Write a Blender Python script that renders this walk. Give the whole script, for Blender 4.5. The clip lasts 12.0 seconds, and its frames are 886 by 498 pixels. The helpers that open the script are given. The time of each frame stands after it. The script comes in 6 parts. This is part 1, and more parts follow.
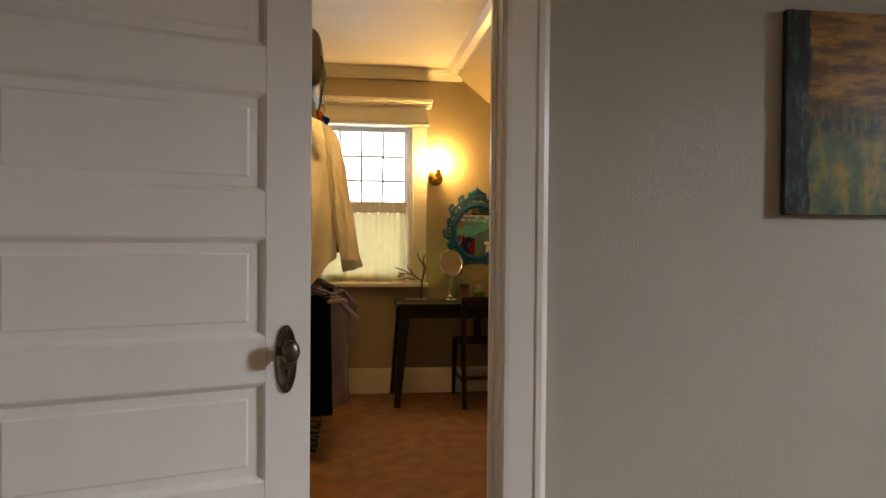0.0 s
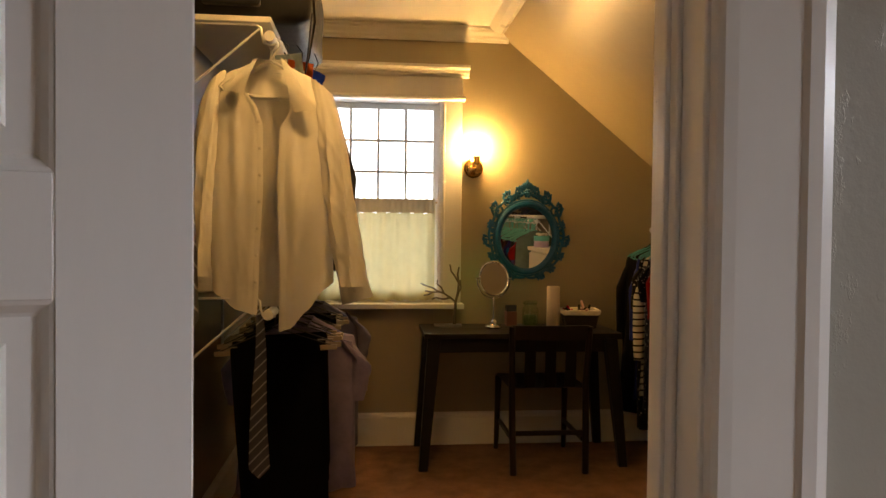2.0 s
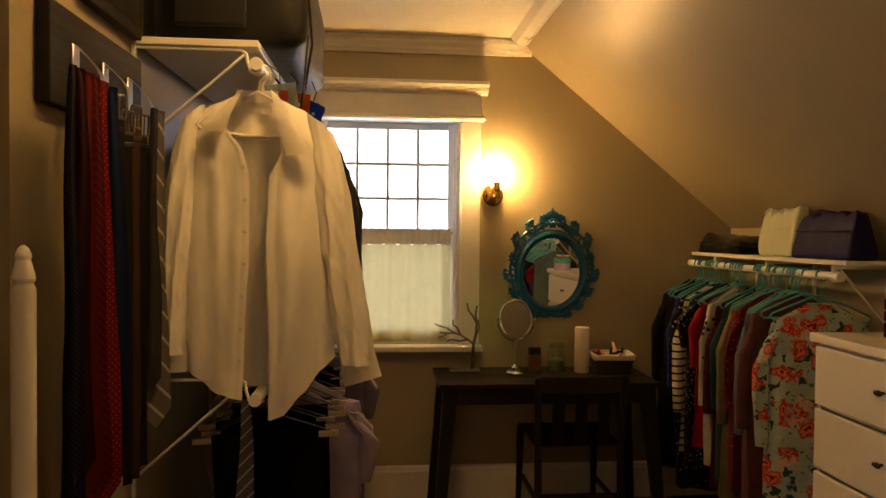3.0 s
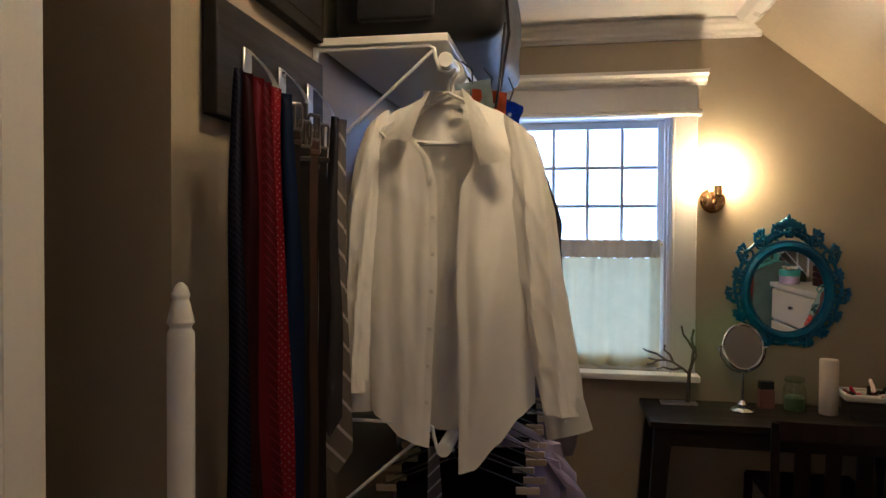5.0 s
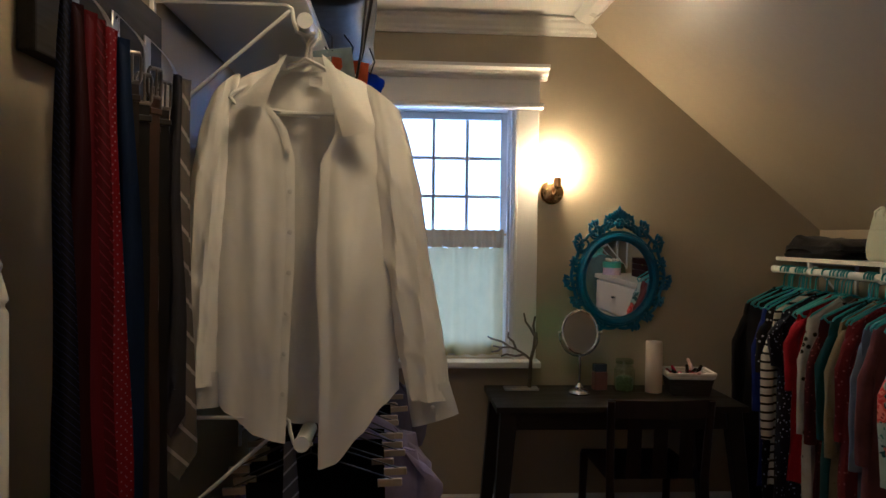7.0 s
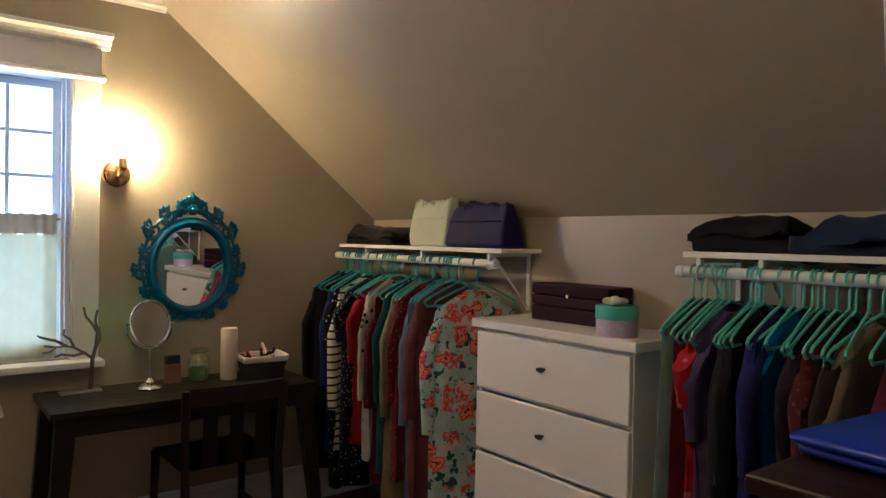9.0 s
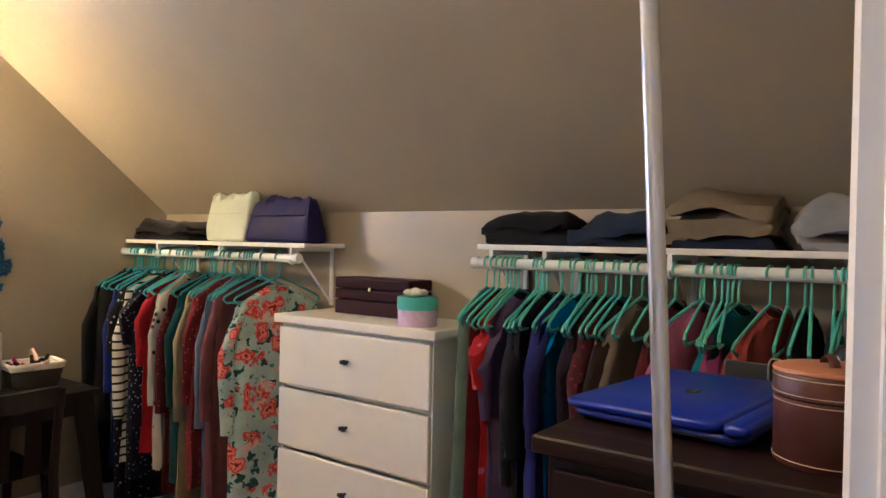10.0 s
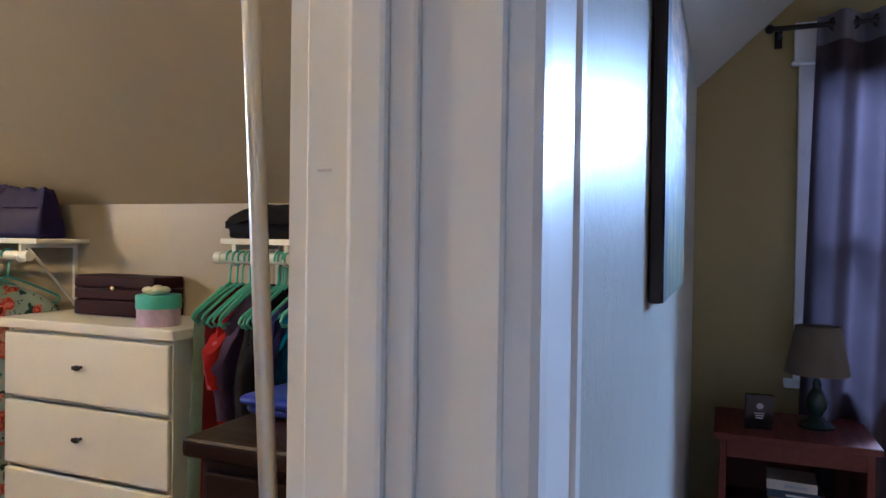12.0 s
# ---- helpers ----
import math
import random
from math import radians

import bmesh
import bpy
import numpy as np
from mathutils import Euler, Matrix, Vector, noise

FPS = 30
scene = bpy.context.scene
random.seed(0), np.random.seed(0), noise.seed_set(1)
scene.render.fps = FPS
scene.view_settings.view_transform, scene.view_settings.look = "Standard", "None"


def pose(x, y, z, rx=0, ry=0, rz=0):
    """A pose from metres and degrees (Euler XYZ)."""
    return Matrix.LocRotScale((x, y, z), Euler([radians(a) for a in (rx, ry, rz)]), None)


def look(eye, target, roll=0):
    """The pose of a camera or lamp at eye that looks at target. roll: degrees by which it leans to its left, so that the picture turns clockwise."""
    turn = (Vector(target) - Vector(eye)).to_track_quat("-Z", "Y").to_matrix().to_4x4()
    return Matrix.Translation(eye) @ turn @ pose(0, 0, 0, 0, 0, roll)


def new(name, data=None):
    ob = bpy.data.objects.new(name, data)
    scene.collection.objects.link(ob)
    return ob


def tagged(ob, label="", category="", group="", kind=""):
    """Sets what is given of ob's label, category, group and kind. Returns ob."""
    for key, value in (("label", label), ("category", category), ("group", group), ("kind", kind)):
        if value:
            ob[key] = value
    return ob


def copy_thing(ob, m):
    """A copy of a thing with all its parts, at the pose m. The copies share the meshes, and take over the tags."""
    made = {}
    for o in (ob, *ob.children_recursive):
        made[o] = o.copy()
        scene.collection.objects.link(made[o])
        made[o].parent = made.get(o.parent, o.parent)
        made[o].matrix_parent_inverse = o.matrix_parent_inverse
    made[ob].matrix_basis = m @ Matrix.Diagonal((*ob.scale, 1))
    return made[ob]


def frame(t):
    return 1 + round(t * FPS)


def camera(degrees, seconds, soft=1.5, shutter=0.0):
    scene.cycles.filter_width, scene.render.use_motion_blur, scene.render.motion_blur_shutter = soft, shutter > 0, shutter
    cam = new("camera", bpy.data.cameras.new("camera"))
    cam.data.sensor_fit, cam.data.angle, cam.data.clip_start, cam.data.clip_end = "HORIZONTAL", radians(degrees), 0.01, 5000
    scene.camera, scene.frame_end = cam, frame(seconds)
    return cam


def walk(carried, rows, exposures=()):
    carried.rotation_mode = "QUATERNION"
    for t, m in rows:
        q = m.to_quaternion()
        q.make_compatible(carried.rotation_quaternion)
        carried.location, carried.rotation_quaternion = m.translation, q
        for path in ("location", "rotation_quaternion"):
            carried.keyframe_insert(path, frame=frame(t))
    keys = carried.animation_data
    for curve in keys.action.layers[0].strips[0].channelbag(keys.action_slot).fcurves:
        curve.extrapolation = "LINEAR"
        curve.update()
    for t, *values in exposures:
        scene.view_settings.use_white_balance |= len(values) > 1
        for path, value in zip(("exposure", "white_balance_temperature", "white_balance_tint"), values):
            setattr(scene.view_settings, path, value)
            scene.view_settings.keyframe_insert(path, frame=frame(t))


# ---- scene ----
cam = camera(64.9, 12.0)
PATH = [
    (0, (-0.002, -0.085, 1.203), (0.271, 1.896, 1.171), 0.5),
    (0.5, (0.013, 0.198, 1.206), (0.231, 2.186, 1.166), 0.6),
    (1, (0.074, 0.523, 1.207), (0.285, 2.511, 1.167), 0.1),
    (1.5, (0.079, 0.829, 1.215), (0.282, 2.818, 1.174), 0.4),
    (2, (0.079, 1.132, 1.264), (0.279, 3.121, 1.223), 0.6),
    (2.5, (0.09, 1.362, 1.374), (0.286, 3.352, 1.329), 0.6),
    (4.5, (0.015, 1.839, 1.514), (-0.143, 3.833, 1.471), 0.4),
    (5, (0.026, 1.865, 1.5), (-0.334, 3.833, 1.459), 0.3),
    (5.5, (0.007, 1.886, 1.484), (-0.415, 3.84, 1.445), 0.3),
    (6, (-0.027, 1.923, 1.478), (-0.425, 3.883, 1.435), 0.4),
    (6.5, (-0.057, 1.946, 1.46), (-0.248, 3.937, 1.421), 0.6),
    (7, (-0.054, 1.95, 1.452), (0.068, 3.946, 1.412), 0.7),
    (8.8, (-0.077, 1.972, 1.415), (1.056, 3.619, 1.378), 0.9),
    (9, (-0.073, 1.952, 1.405), (1.152, 3.532, 1.374), 1.0),
    (9.5, (-0.063, 1.944, 1.406), (1.364, 3.344, 1.371), 0.7),
    (10, (-0.098, 1.938, 1.379), (1.52, 3.113, 1.362), 1.2),
    (10.5, (-0.066, 1.915, 1.379), (1.674, 2.899, 1.358), 0.9),
    (11, (-0.051, 1.886, 1.371), (1.774, 2.704, 1.362), 1.0),
    (11.5, (-0.056, 1.868, 1.364), (1.811, 2.585, 1.355), 1.0),
    (12, (0.039, 1.72, 1.387), (1.895, 2.466, 1.357), 0.8),
]
EXPOSURES = [
    (0.0, 0.2, 6950, 12), (1.0, 0.15, 6250, 12), (2.7, -0.1, 7000, 18), (4.3, -0.35, 4150, 18), (5.2, -0.1, 4150, 18), (6.3, -0.05, 4150, 17), (7.2, -0.55, 4050, 16),
    (8.8, 0.1, 4080, 14), (9.2, 0.65, 4050, 15), (9.6, 1.2, 4050, 16), (10.0, 1.35, 4050, 16), (11.4, 1.4, 4200, 14), (12.0, 1.15, 4150, 11),
]
walk(cam, [(t, look(eye, target, roll)) for t, eye, target, roll in PATH], EXPOSURES)

# ---- world and lights ----
world = bpy.data.worlds.new("world")
scene.world = world
world.use_nodes = True
sky = world.node_tree.nodes.new("ShaderNodeTexSky")
sky.sky_type, sky.sun_disc = "NISHITA", False
sky.sun_elevation, sky.sun_rotation = radians(38), radians(215)
world.node_tree.nodes["Background"].inputs["Strength"].default_value = 0.08
world.node_tree.links.new(sky.outputs["Color"], world.node_tree.nodes["Background"].inputs["Color"])
sun = new("sun", bpy.data.lights.new("sun", "SUN"))
sun.data.energy, sun.data.angle, sun.data.color = 1.0, radians(15), (1.0, 0.95, 0.88)
sun.matrix_world = look((-3, -4, 6), (0, 0, 1))


def window_light(name, eye, target, w, h, power, color):
    ob = new(name, bpy.data.lights.new(name, "AREA"))
    ob.data.shape, ob.data.size, ob.data.size_y = "RECTANGLE", w, h
    ob.data.energy, ob.data.color = power, color
    ob.matrix_world = look(eye, target)
    return ob


DAY = (0.80, 0.90, 1.0)
window_light("closet_daylight", (0.12, 5.62, 1.45), (0.12, 0, 0.2), 0.95, 1.4, 8, DAY)
window_light("bedroom_daylight", (4.60, 0.50, 2.50), (0, 0.40, 0.6), 1.7, 1.0, 530, (0.87, 0.93, 1.0))
# Emission of the sconce bulb, then of the two unseen warm fill lights.
BULB_POWER, CLOSET_POWER, BEDROOM_POWER = 560.0, 76.0, 14.0
TUNGSTEN = (1.0, 0.565, 0.16)

# ---- materials ----


def srgb(h):
    c = [int(h[i:i + 2], 16) / 255 for i in (0, 2, 4)]
    return tuple(x / 12.92 if x <= 0.04045 else ((x + 0.055) / 1.055) ** 2.4 for x in c)


def base_nodes(name, rough, metal, sheen=0.0, spec=0.5):
    m = bpy.data.materials.new(name)
    m.use_nodes = True
    nt = m.node_tree
    b = nt.nodes["Principled BSDF"]
    b.inputs["Roughness"].default_value = rough
    b.inputs["Metallic"].default_value = metal
    b.inputs["Sheen Weight"].default_value = sheen
    b.inputs["Specular IOR Level"].default_value = spec
    co = nt.nodes.new("ShaderNodeTexCoord")
    return m, nt, b, co.outputs["Object"]


def noise_tex(nt, co, scale, detail=4.0, rough=0.55, stretch=None):
    if stretch:
        mp = nt.nodes.new("ShaderNodeMapping")
        mp.inputs["Scale"].default_value = stretch
        nt.links.new(co, mp.inputs["Vector"])
        co = mp.outputs["Vector"]
    n = nt.nodes.new("ShaderNodeTexNoise")
    n.inputs["Scale"].default_value, n.inputs["Detail"].default_value, n.inputs["Roughness"].default_value = scale, detail, rough
    nt.links.new(co, n.inputs["Vector"])
    return n.outputs["Fac"]


def ramp(nt, fac, stops, smooth=True):
    r = nt.nodes.new("ShaderNodeValToRGB")
    r.color_ramp.interpolation = "LINEAR" if smooth else "CONSTANT"
    while len(r.color_ramp.elements) < len(stops):
        r.color_ramp.elements.new(0.5)
    for e, (p, c) in zip(r.color_ramp.elements, stops):
        e.position, e.color = p, (*c, 1) if len(c) == 3 else c
    nt.links.new(fac, r.inputs["Fac"])
    return r.outputs["Color"]


def mix(nt, fac, a, b, mode="MIX"):
    n = nt.nodes.new("ShaderNodeMix")
    n.data_type, n.blend_type = "RGBA", mode
    for key, v in ((0, fac), (6, a), (7, b)):
        if isinstance(v, bpy.types.NodeSocket):
            nt.links.new(v, n.inputs[key])
        else:
            n.inputs[key].default_value = (*v, 1) if isinstance(v, tuple) else v
    return n.outputs[2]


def bump(nt, b, fac, strength, dist):
    n = nt.nodes.new("ShaderNodeBump")
    n.inputs["Strength"].default_value, n.inputs["Distance"].default_value = strength, dist
    nt.links.new(fac, n.inputs["Height"])
    nt.links.new(n.outputs["Normal"], b.inputs["Normal"])


def plain(name, col, rough=0.5, metal=0.0, var=0.10, scale=5.0, bscale=90.0, bstr=0.12, bdist=0.002, sheen=0.0, stretch=None, marks=0.0, spec=0.5):
    """Paint, metal, plastic: the colour clouded at a large and a small scale, a fine relief and an uneven gloss."""
    m, nt, b, co = base_nodes(name, rough, metal, sheen, spec)
    lo, hi = tuple(c * (1 - var) for c in col), tuple(min(1, c * (1 + var)) for c in col)
    big = noise_tex(nt, co, scale, 5.0, 0.6, stretch)
    c = ramp(nt, big, [(0.3, lo), (0.7, hi)])
    fine = noise_tex(nt, co, bscale, 3.0, 0.6, stretch)
    c = mix(nt, 0.12, c, ramp(nt, fine, [(0.35, lo), (0.65, hi)]))
    if marks:
        spot = noise_tex(nt, co, scale * 9, 2.0, 0.5)
        c = mix(nt, ramp(nt, spot, [(0.70, (0, 0, 0)), (0.74, (marks,) * 3)]), c, tuple(x * 0.35 for x in col))
    nt.links.new(c, b.inputs["Base Color"])
    g = ramp(nt, big, [(0.3, (max(0.03, rough - 0.06),) * 3), (0.7, (min(1, rough + 0.08),) * 3)])
    nt.links.new(g, b.inputs["Roughness"])
    bump(nt, b, fine, bstr, bdist)
    return m


def plaster(name, col, rough=0.42, coarse=9.0, relief=0.35, ridges=0.0):
    """Old painted plaster: trowel swells, roller stipple, soft sheen."""
    m, nt, b, co = base_nodes(name, rough, 0.0)
    big = noise_tex(nt, co, 1.6, 4.0, 0.6)
    c = ramp(nt, big, [(0.3, tuple(x * 0.95 for x in col)), (0.7, tuple(x * 1.05 for x in col))])
    nt.links.new(c, b.inputs["Base Color"])
    mid, fine = noise_tex(nt, co, coarse, 6.0, 0.62), noise_tex(nt, co, 70, 3.0, 0.6)
    add = nt.nodes.new("ShaderNodeMath")
    add.operation = "MULTIPLY_ADD"
    nt.links.new(fine, add.inputs[0])
    add.inputs[1].default_value = 0.22
    nt.links.new(mid, add.inputs[2])
    if ridges:
        # sparse trowel ridges and flecks left under the paint
        line = ramp(nt, noise_tex(nt, co, 4.5, 7.0, 0.7, (1.6, 1, 0.8)), [(0.555, (0, 0, 0)), (0.565, (1, 1, 1)), (0.575, (0.75, 0.75, 0.75)), (0.60, (0, 0, 0))])
        fleck = ramp(nt, noise_tex(nt, co, 26, 2.0, 0.5), [(0.70, (0, 0, 0)), (0.74, (1, 1, 1))])
        for extra, k in ((line, 0.35), (fleck, 0.25)):
            more = nt.nodes.new("ShaderNodeMath")
            more.operation = "MULTIPLY_ADD"
            nt.links.new(extra, more.inputs[0])
            more.inputs[1].default_value = k * ridges
            nt.links.new(add.outputs[0], more.inputs[2])
            add = more
    bump(nt, b, add.outputs[0], relief, 0.006)
    return m


def wood(name, dark, light, rough=0.4, axis=(1, 12, 12), scale=3.0):
    m, nt, b, co = base_nodes(name, rough, 0.0, 0.0, 0.3)
    grain = noise_tex(nt, co, scale, 8.0, 0.65, axis)
    fine = noise_tex(nt, co, scale * 8, 4.0, 0.6, axis)
    c = mix(nt, 0.35, ramp(nt, grain, [(0.3, dark), (0.7, light)]), ramp(nt, fine, [(0.3, dark), (0.7, light)]))
    nt.links.new(c, b.inputs["Base Color"])
    nt.links.new(ramp(nt, grain, [(0.3, (rough + 0.1,) * 3), (0.7, (rough - 0.05,) * 3)]), b.inputs["Roughness"])
    bump(nt, b, fine, 0.12, 0.0015)
    return m


def cloth(name, col, kind="plain", col2=(0.8, 0.8, 0.8), scale=30.0, rough=0.85, weave=900.0, var=0.22, sheen=0.04, trans=0.0, crease=0.35):
    """Woven cloth with a plain, striped, dotted, slanted-stripe, speckled or floral dye."""
    m, nt, b, co = base_nodes(name, rough, 0.0, sheen, 0.15)
    big = noise_tex(nt, co, 9.0, 4.0, 0.6)
    c = ramp(nt, big, [(0.3, tuple(x * (1 - var) for x in col)), (0.7, tuple(min(1, x * (1 + var)) for x in col))])
    sep = nt.nodes.new("ShaderNodeSeparateXYZ")
    nt.links.new(co, sep.inputs[0])
    if kind in ("stripe", "slant"):
        mp = nt.nodes.new("ShaderNodeMapping")
        mp.inputs["Rotation"].default_value = (0, radians(90 if kind == "stripe" else 50), 0) if kind == "stripe" else (radians(45), 0, 0)
        nt.links.new(co, mp.inputs["Vector"])
        w = nt.nodes.new("ShaderNodeTexWave")
        w.bands_direction = "X" if kind == "stripe" else "Z"
        w.inputs["Scale"].default_value = scale
        w.inputs["Distortion"].default_value = 0.15
        nt.links.new(mp.outputs["Vector"], w.inputs["Vector"])
        cut = (0.78, 0.85) if kind == "stripe" else (0.93, 0.96)
        c = mix(nt, ramp(nt, w.outputs["Fac"], [(cut[0], (0, 0, 0)), (cut[1], (1, 1, 1))]), c, col2)
    elif kind in ("dots", "speckle"):
        v = nt.nodes.new("ShaderNodeTexVoronoi")
        v.inputs["Scale"].default_value = scale
        v.inputs["Randomness"].default_value = 0.0 if kind == "dots" else 1.0
        if kind == "dots":
            mp = nt.nodes.new("ShaderNodeMapping")
            mp.inputs["Rotation"].default_value = (radians(45), 0, 0)
            mp.inputs["Scale"].default_value = (0.02, 1, 1)
            nt.links.new(co, mp.inputs["Vector"])
            nt.links.new(mp.outputs["Vector"], v.inputs["Vector"])
        else:
            nt.links.new(co, v.inputs["Vector"])
        c = mix(nt, ramp(nt, v.outputs["Distance"], [(0.11 if kind == "dots" else 0.16, (1, 1, 1)), (0.16 if kind == "dots" else 0.24, (0, 0, 0))]), c, col2)
    elif kind == "floral":
        warp = nt.nodes.new("ShaderNodeTexNoise")
        warp.inputs["Scale"].default_value = scale * 2.2
        nt.links.new(co, warp.inputs["Vector"])
        vec = mix(nt, 0.10, co, warp.outputs["Color"])
        for sc, inner, outer, tint, place in (
                (scale * 1.5, 0.33, 0.36, srgb("24484c"), (0.0, 0.0, 0.0)), (scale * 2.3, 0.16, 0.20, srgb("4f7d74"), (0.3, 0.1, 0.6)),
                (scale * 0.8, 0.25, 0.28, srgb("dcae98"), (0.0, 0.13, 0.21)), (scale * 0.8, 0.13, 0.16, srgb("b8705c"), (0.0, 0.13, 0.21)),
                (scale, 0.38, 0.41, srgb("c46a58"), (0.0, 0.3, 0.5)), (scale, 0.31, 0.33, srgb("b8362a"), (0.0, 0.3, 0.5)),
                (scale, 0.23, 0.25, srgb("d9806a"), (0.0, 0.3, 0.5)), (scale, 0.11, 0.14, srgb("7c1f1c"), (0.0, 0.3, 0.5))):
            v = nt.nodes.new("ShaderNodeTexVoronoi")
            v.inputs["Scale"].default_value = sc
            mp = nt.nodes.new("ShaderNodeMapping")
            mp.inputs["Location"].default_value = place
            nt.links.new(vec, mp.inputs["Vector"])
            nt.links.new(mp.outputs["Vector"], v.inputs["Vector"])
            c = mix(nt, ramp(nt, v.outputs["Distance"], [(inner, (1, 1, 1)), (outer, (0, 0, 0))]), c, tint)
    nt.links.new(c, b.inputs["Base Color"])
    if trans:
        b.inputs["Subsurface Weight"].default_value = 0.0
        t = nt.nodes.new("ShaderNodeBsdfTranslucent")
        nt.links.new(c, t.inputs["Color"])
        ms = nt.nodes.new("ShaderNodeMixShader")
        ms.inputs[0].default_value = trans
        nt.links.new(b.outputs[0], ms.inputs[1])
        nt.links.new(t.outputs[0], ms.inputs[2])
        nt.links.new(ms.outputs[0], nt.nodes["Material Output"].inputs["Surface"])
    wv = noise_tex(nt, co, weave, 2.0, 0.5)
    fold = noise_tex(nt, co, 28, 4.0, 0.6, (1, 1, 0.35))
    s = nt.nodes.new("ShaderNodeMath")
    s.operation = "MULTIPLY_ADD"
    nt.links.new(wv, s.inputs[0])
    s.inputs[1].default_value = 0.12
    nt.links.new(fold, s.inputs[2])
    bump(nt, b, s.outputs[0], crease, 0.006)
    return m


def glass(name, tint=(1, 1, 1), gloss=0.07):
    m = bpy.data.materials.new(name)
    m.use_nodes = True
    nt = m.node_tree
    nt.nodes.remove(nt.nodes["Principled BSDF"])
    t, g, ms = nt.nodes.new("ShaderNodeBsdfTransparent"), nt.nodes.new("ShaderNodeBsdfGlossy"), nt.nodes.new("ShaderNodeMixShader")
    t.inputs["Color"].default_value, g.inputs["Roughness"].default_value = (*tint, 1), 0.03
    ms.inputs[0].default_value = gloss
    nt.links.new(t.outputs[0], ms.inputs[1])
    nt.links.new(g.outputs[0], ms.inputs[2])
    nt.links.new(ms.outputs[0], nt.nodes["Material Output"].inputs["Surface"])
    return m


def glow(name, col, strength):
    m = bpy.data.materials.new(name)
    m.use_nodes = True
    b = m.node_tree.nodes["Principled BSDF"]
    b.inputs["Emission Color"].default_value, b.inputs["Emission Strength"].default_value = (*col, 1), strength
    b.inputs["Base Color"].default_value = (0.8, 0.8, 0.8, 1)
    return m


M_WALL = plaster("taupe_plaster", (0.374, 0.319, 0.216))
M_BEDWALL = plaster("sage_plaster", (0.42, 0.41, 0.355), 0.32, 6.0, 0.36, 0.4)
M_OLIVE = plaster("olive_plaster", (0.33, 0.255, 0.09), 0.5)
M_CEIL = plaster("ceiling_plaster", (0.80, 0.78, 0.74), 0.6)
M_TRIM = plain("white_trim_paint", (0.78, 0.76, 0.72), 0.32, var=0.05, scale=3, bscale=45, bstr=0.04, bdist=0.001, stretch=(1, 1, 0.15))
M_DOOR = plain("white_door_paint", (0.76, 0.74, 0.71), 0.34, var=0.05, scale=2.5, bscale=60, bstr=0.10, bdist=0.002, stretch=(1, 1, 0.2))
M_CARPET = cloth("rust_carpet", (0.20, 0.11, 0.065), "speckle", (0.13, 0.07, 0.04), 90, 0.95, 400, 0.25)
M_SHELF = plain("white_melamine", (0.80, 0.78, 0.73), 0.35, var=0.03)
M_BRACKET = plain("white_powder_coat", (0.78, 0.78, 0.77), 0.35, var=0.04)
M_DESK = wood("black_brown_wood", (0.007, 0.006, 0.005), (0.014, 0.011, 0.009), 0.36)
M_CHEST = wood("mahogany_stain", (0.009, 0.003, 0.0025), (0.020, 0.007, 0.005), 0.42, (12, 1, 12))
M_NIGHT = wood("cherry_wood", (0.075, 0.015, 0.008), (0.13, 0.028, 0.015), 0.5)
M_PLANK = wood("dark_plank", (0.012, 0.011, 0.010), (0.024, 0.021, 0.019), 0.55, (12, 1, 12))
M_BRASS = plain("polished_brass", (0.75, 0.50, 0.20), 0.2, 1.0, 0.08)
M_BRONZE = plain("aged_bronze", (0.13, 0.105, 0.08), 0.38, 1.0, 0.3, 30)
M_CHROME = plain("chrome", (0.72, 0.72, 0.72), 0.12, 1.0, 0.04)
M_STEEL = plain("brushed_steel", (0.62, 0.62, 0.63), 0.3, 1.0, 0.06)
M_BLACKMETAL = plain("black_metal", (0.02, 0.02, 0.02), 0.4, 0.6)
M_TEAL = plain("turquoise_lacquer", (0.006, 0.10, 0.24), 0.32, 0.0, 0.2, 30, 120)
M_MIRROR = bpy.data.materials.new("mirror_silver")
M_MIRROR.use_nodes = True
for key, val in (("Base Color", (0.90, 0.91, 0.91, 1)), ("Metallic", 1.0), ("Roughness", 0.012)):
    M_MIRROR.node_tree.nodes["Principled BSDF"].inputs[key].default_value = val
M_GLASS = glass("window_glass")
M_HANGER = plain("mint_plastic", (0.14, 0.47, 0.38), 0.35, 0, 0.06)
M_HANGERA = plain("turquoise_plastic", (0.07, 0.32, 0.38), 0.35, 0, 0.06)
M_NICKEL = plain("dull_nickel", (0.26, 0.24, 0.21), 0.36, 1.0)
M_DULLWIRE = plain("dull_wire", (0.10, 0.10, 0.10), 0.5, 0.8)
M_HANGERBLACK = plain("black_plastic_hanger", (0.02, 0.02, 0.022), 0.35)
M_BULB = glow("lit_bulb", TUNGSTEN, BULB_POWER)
# glowing diffusers of the added ceiling fill lights
M_OPAL = [glow("closet_fill_glass", TUNGSTEN, CLOSET_POWER), glow("bedroom_fill_glass", TUNGSTEN, BEDROOM_POWER)]
M_OUTSIDE = glow("bright_overcast", (0.86, 0.94, 1.0), 5.0)

# ---- mesh helpers ----


def part(name, bm, material, parent=None, label="", smooth=False):
    me = bpy.data.meshes.new(name)
    bmesh.ops.recalc_face_normals(bm, faces=bm.faces)
    for f in bm.faces:
        f.smooth = smooth
    for e in bm.edges:
        if len(e.link_faces) == 2 and e.calc_face_angle(0.0) > 0.75:
            e.smooth = False
    bm.to_mesh(me)
    bm.free()
    me.materials.append(material)
    ob = new(name, me)
    if parent:
        ob.parent = parent
    if label:
        ob["label"] = label
    return ob


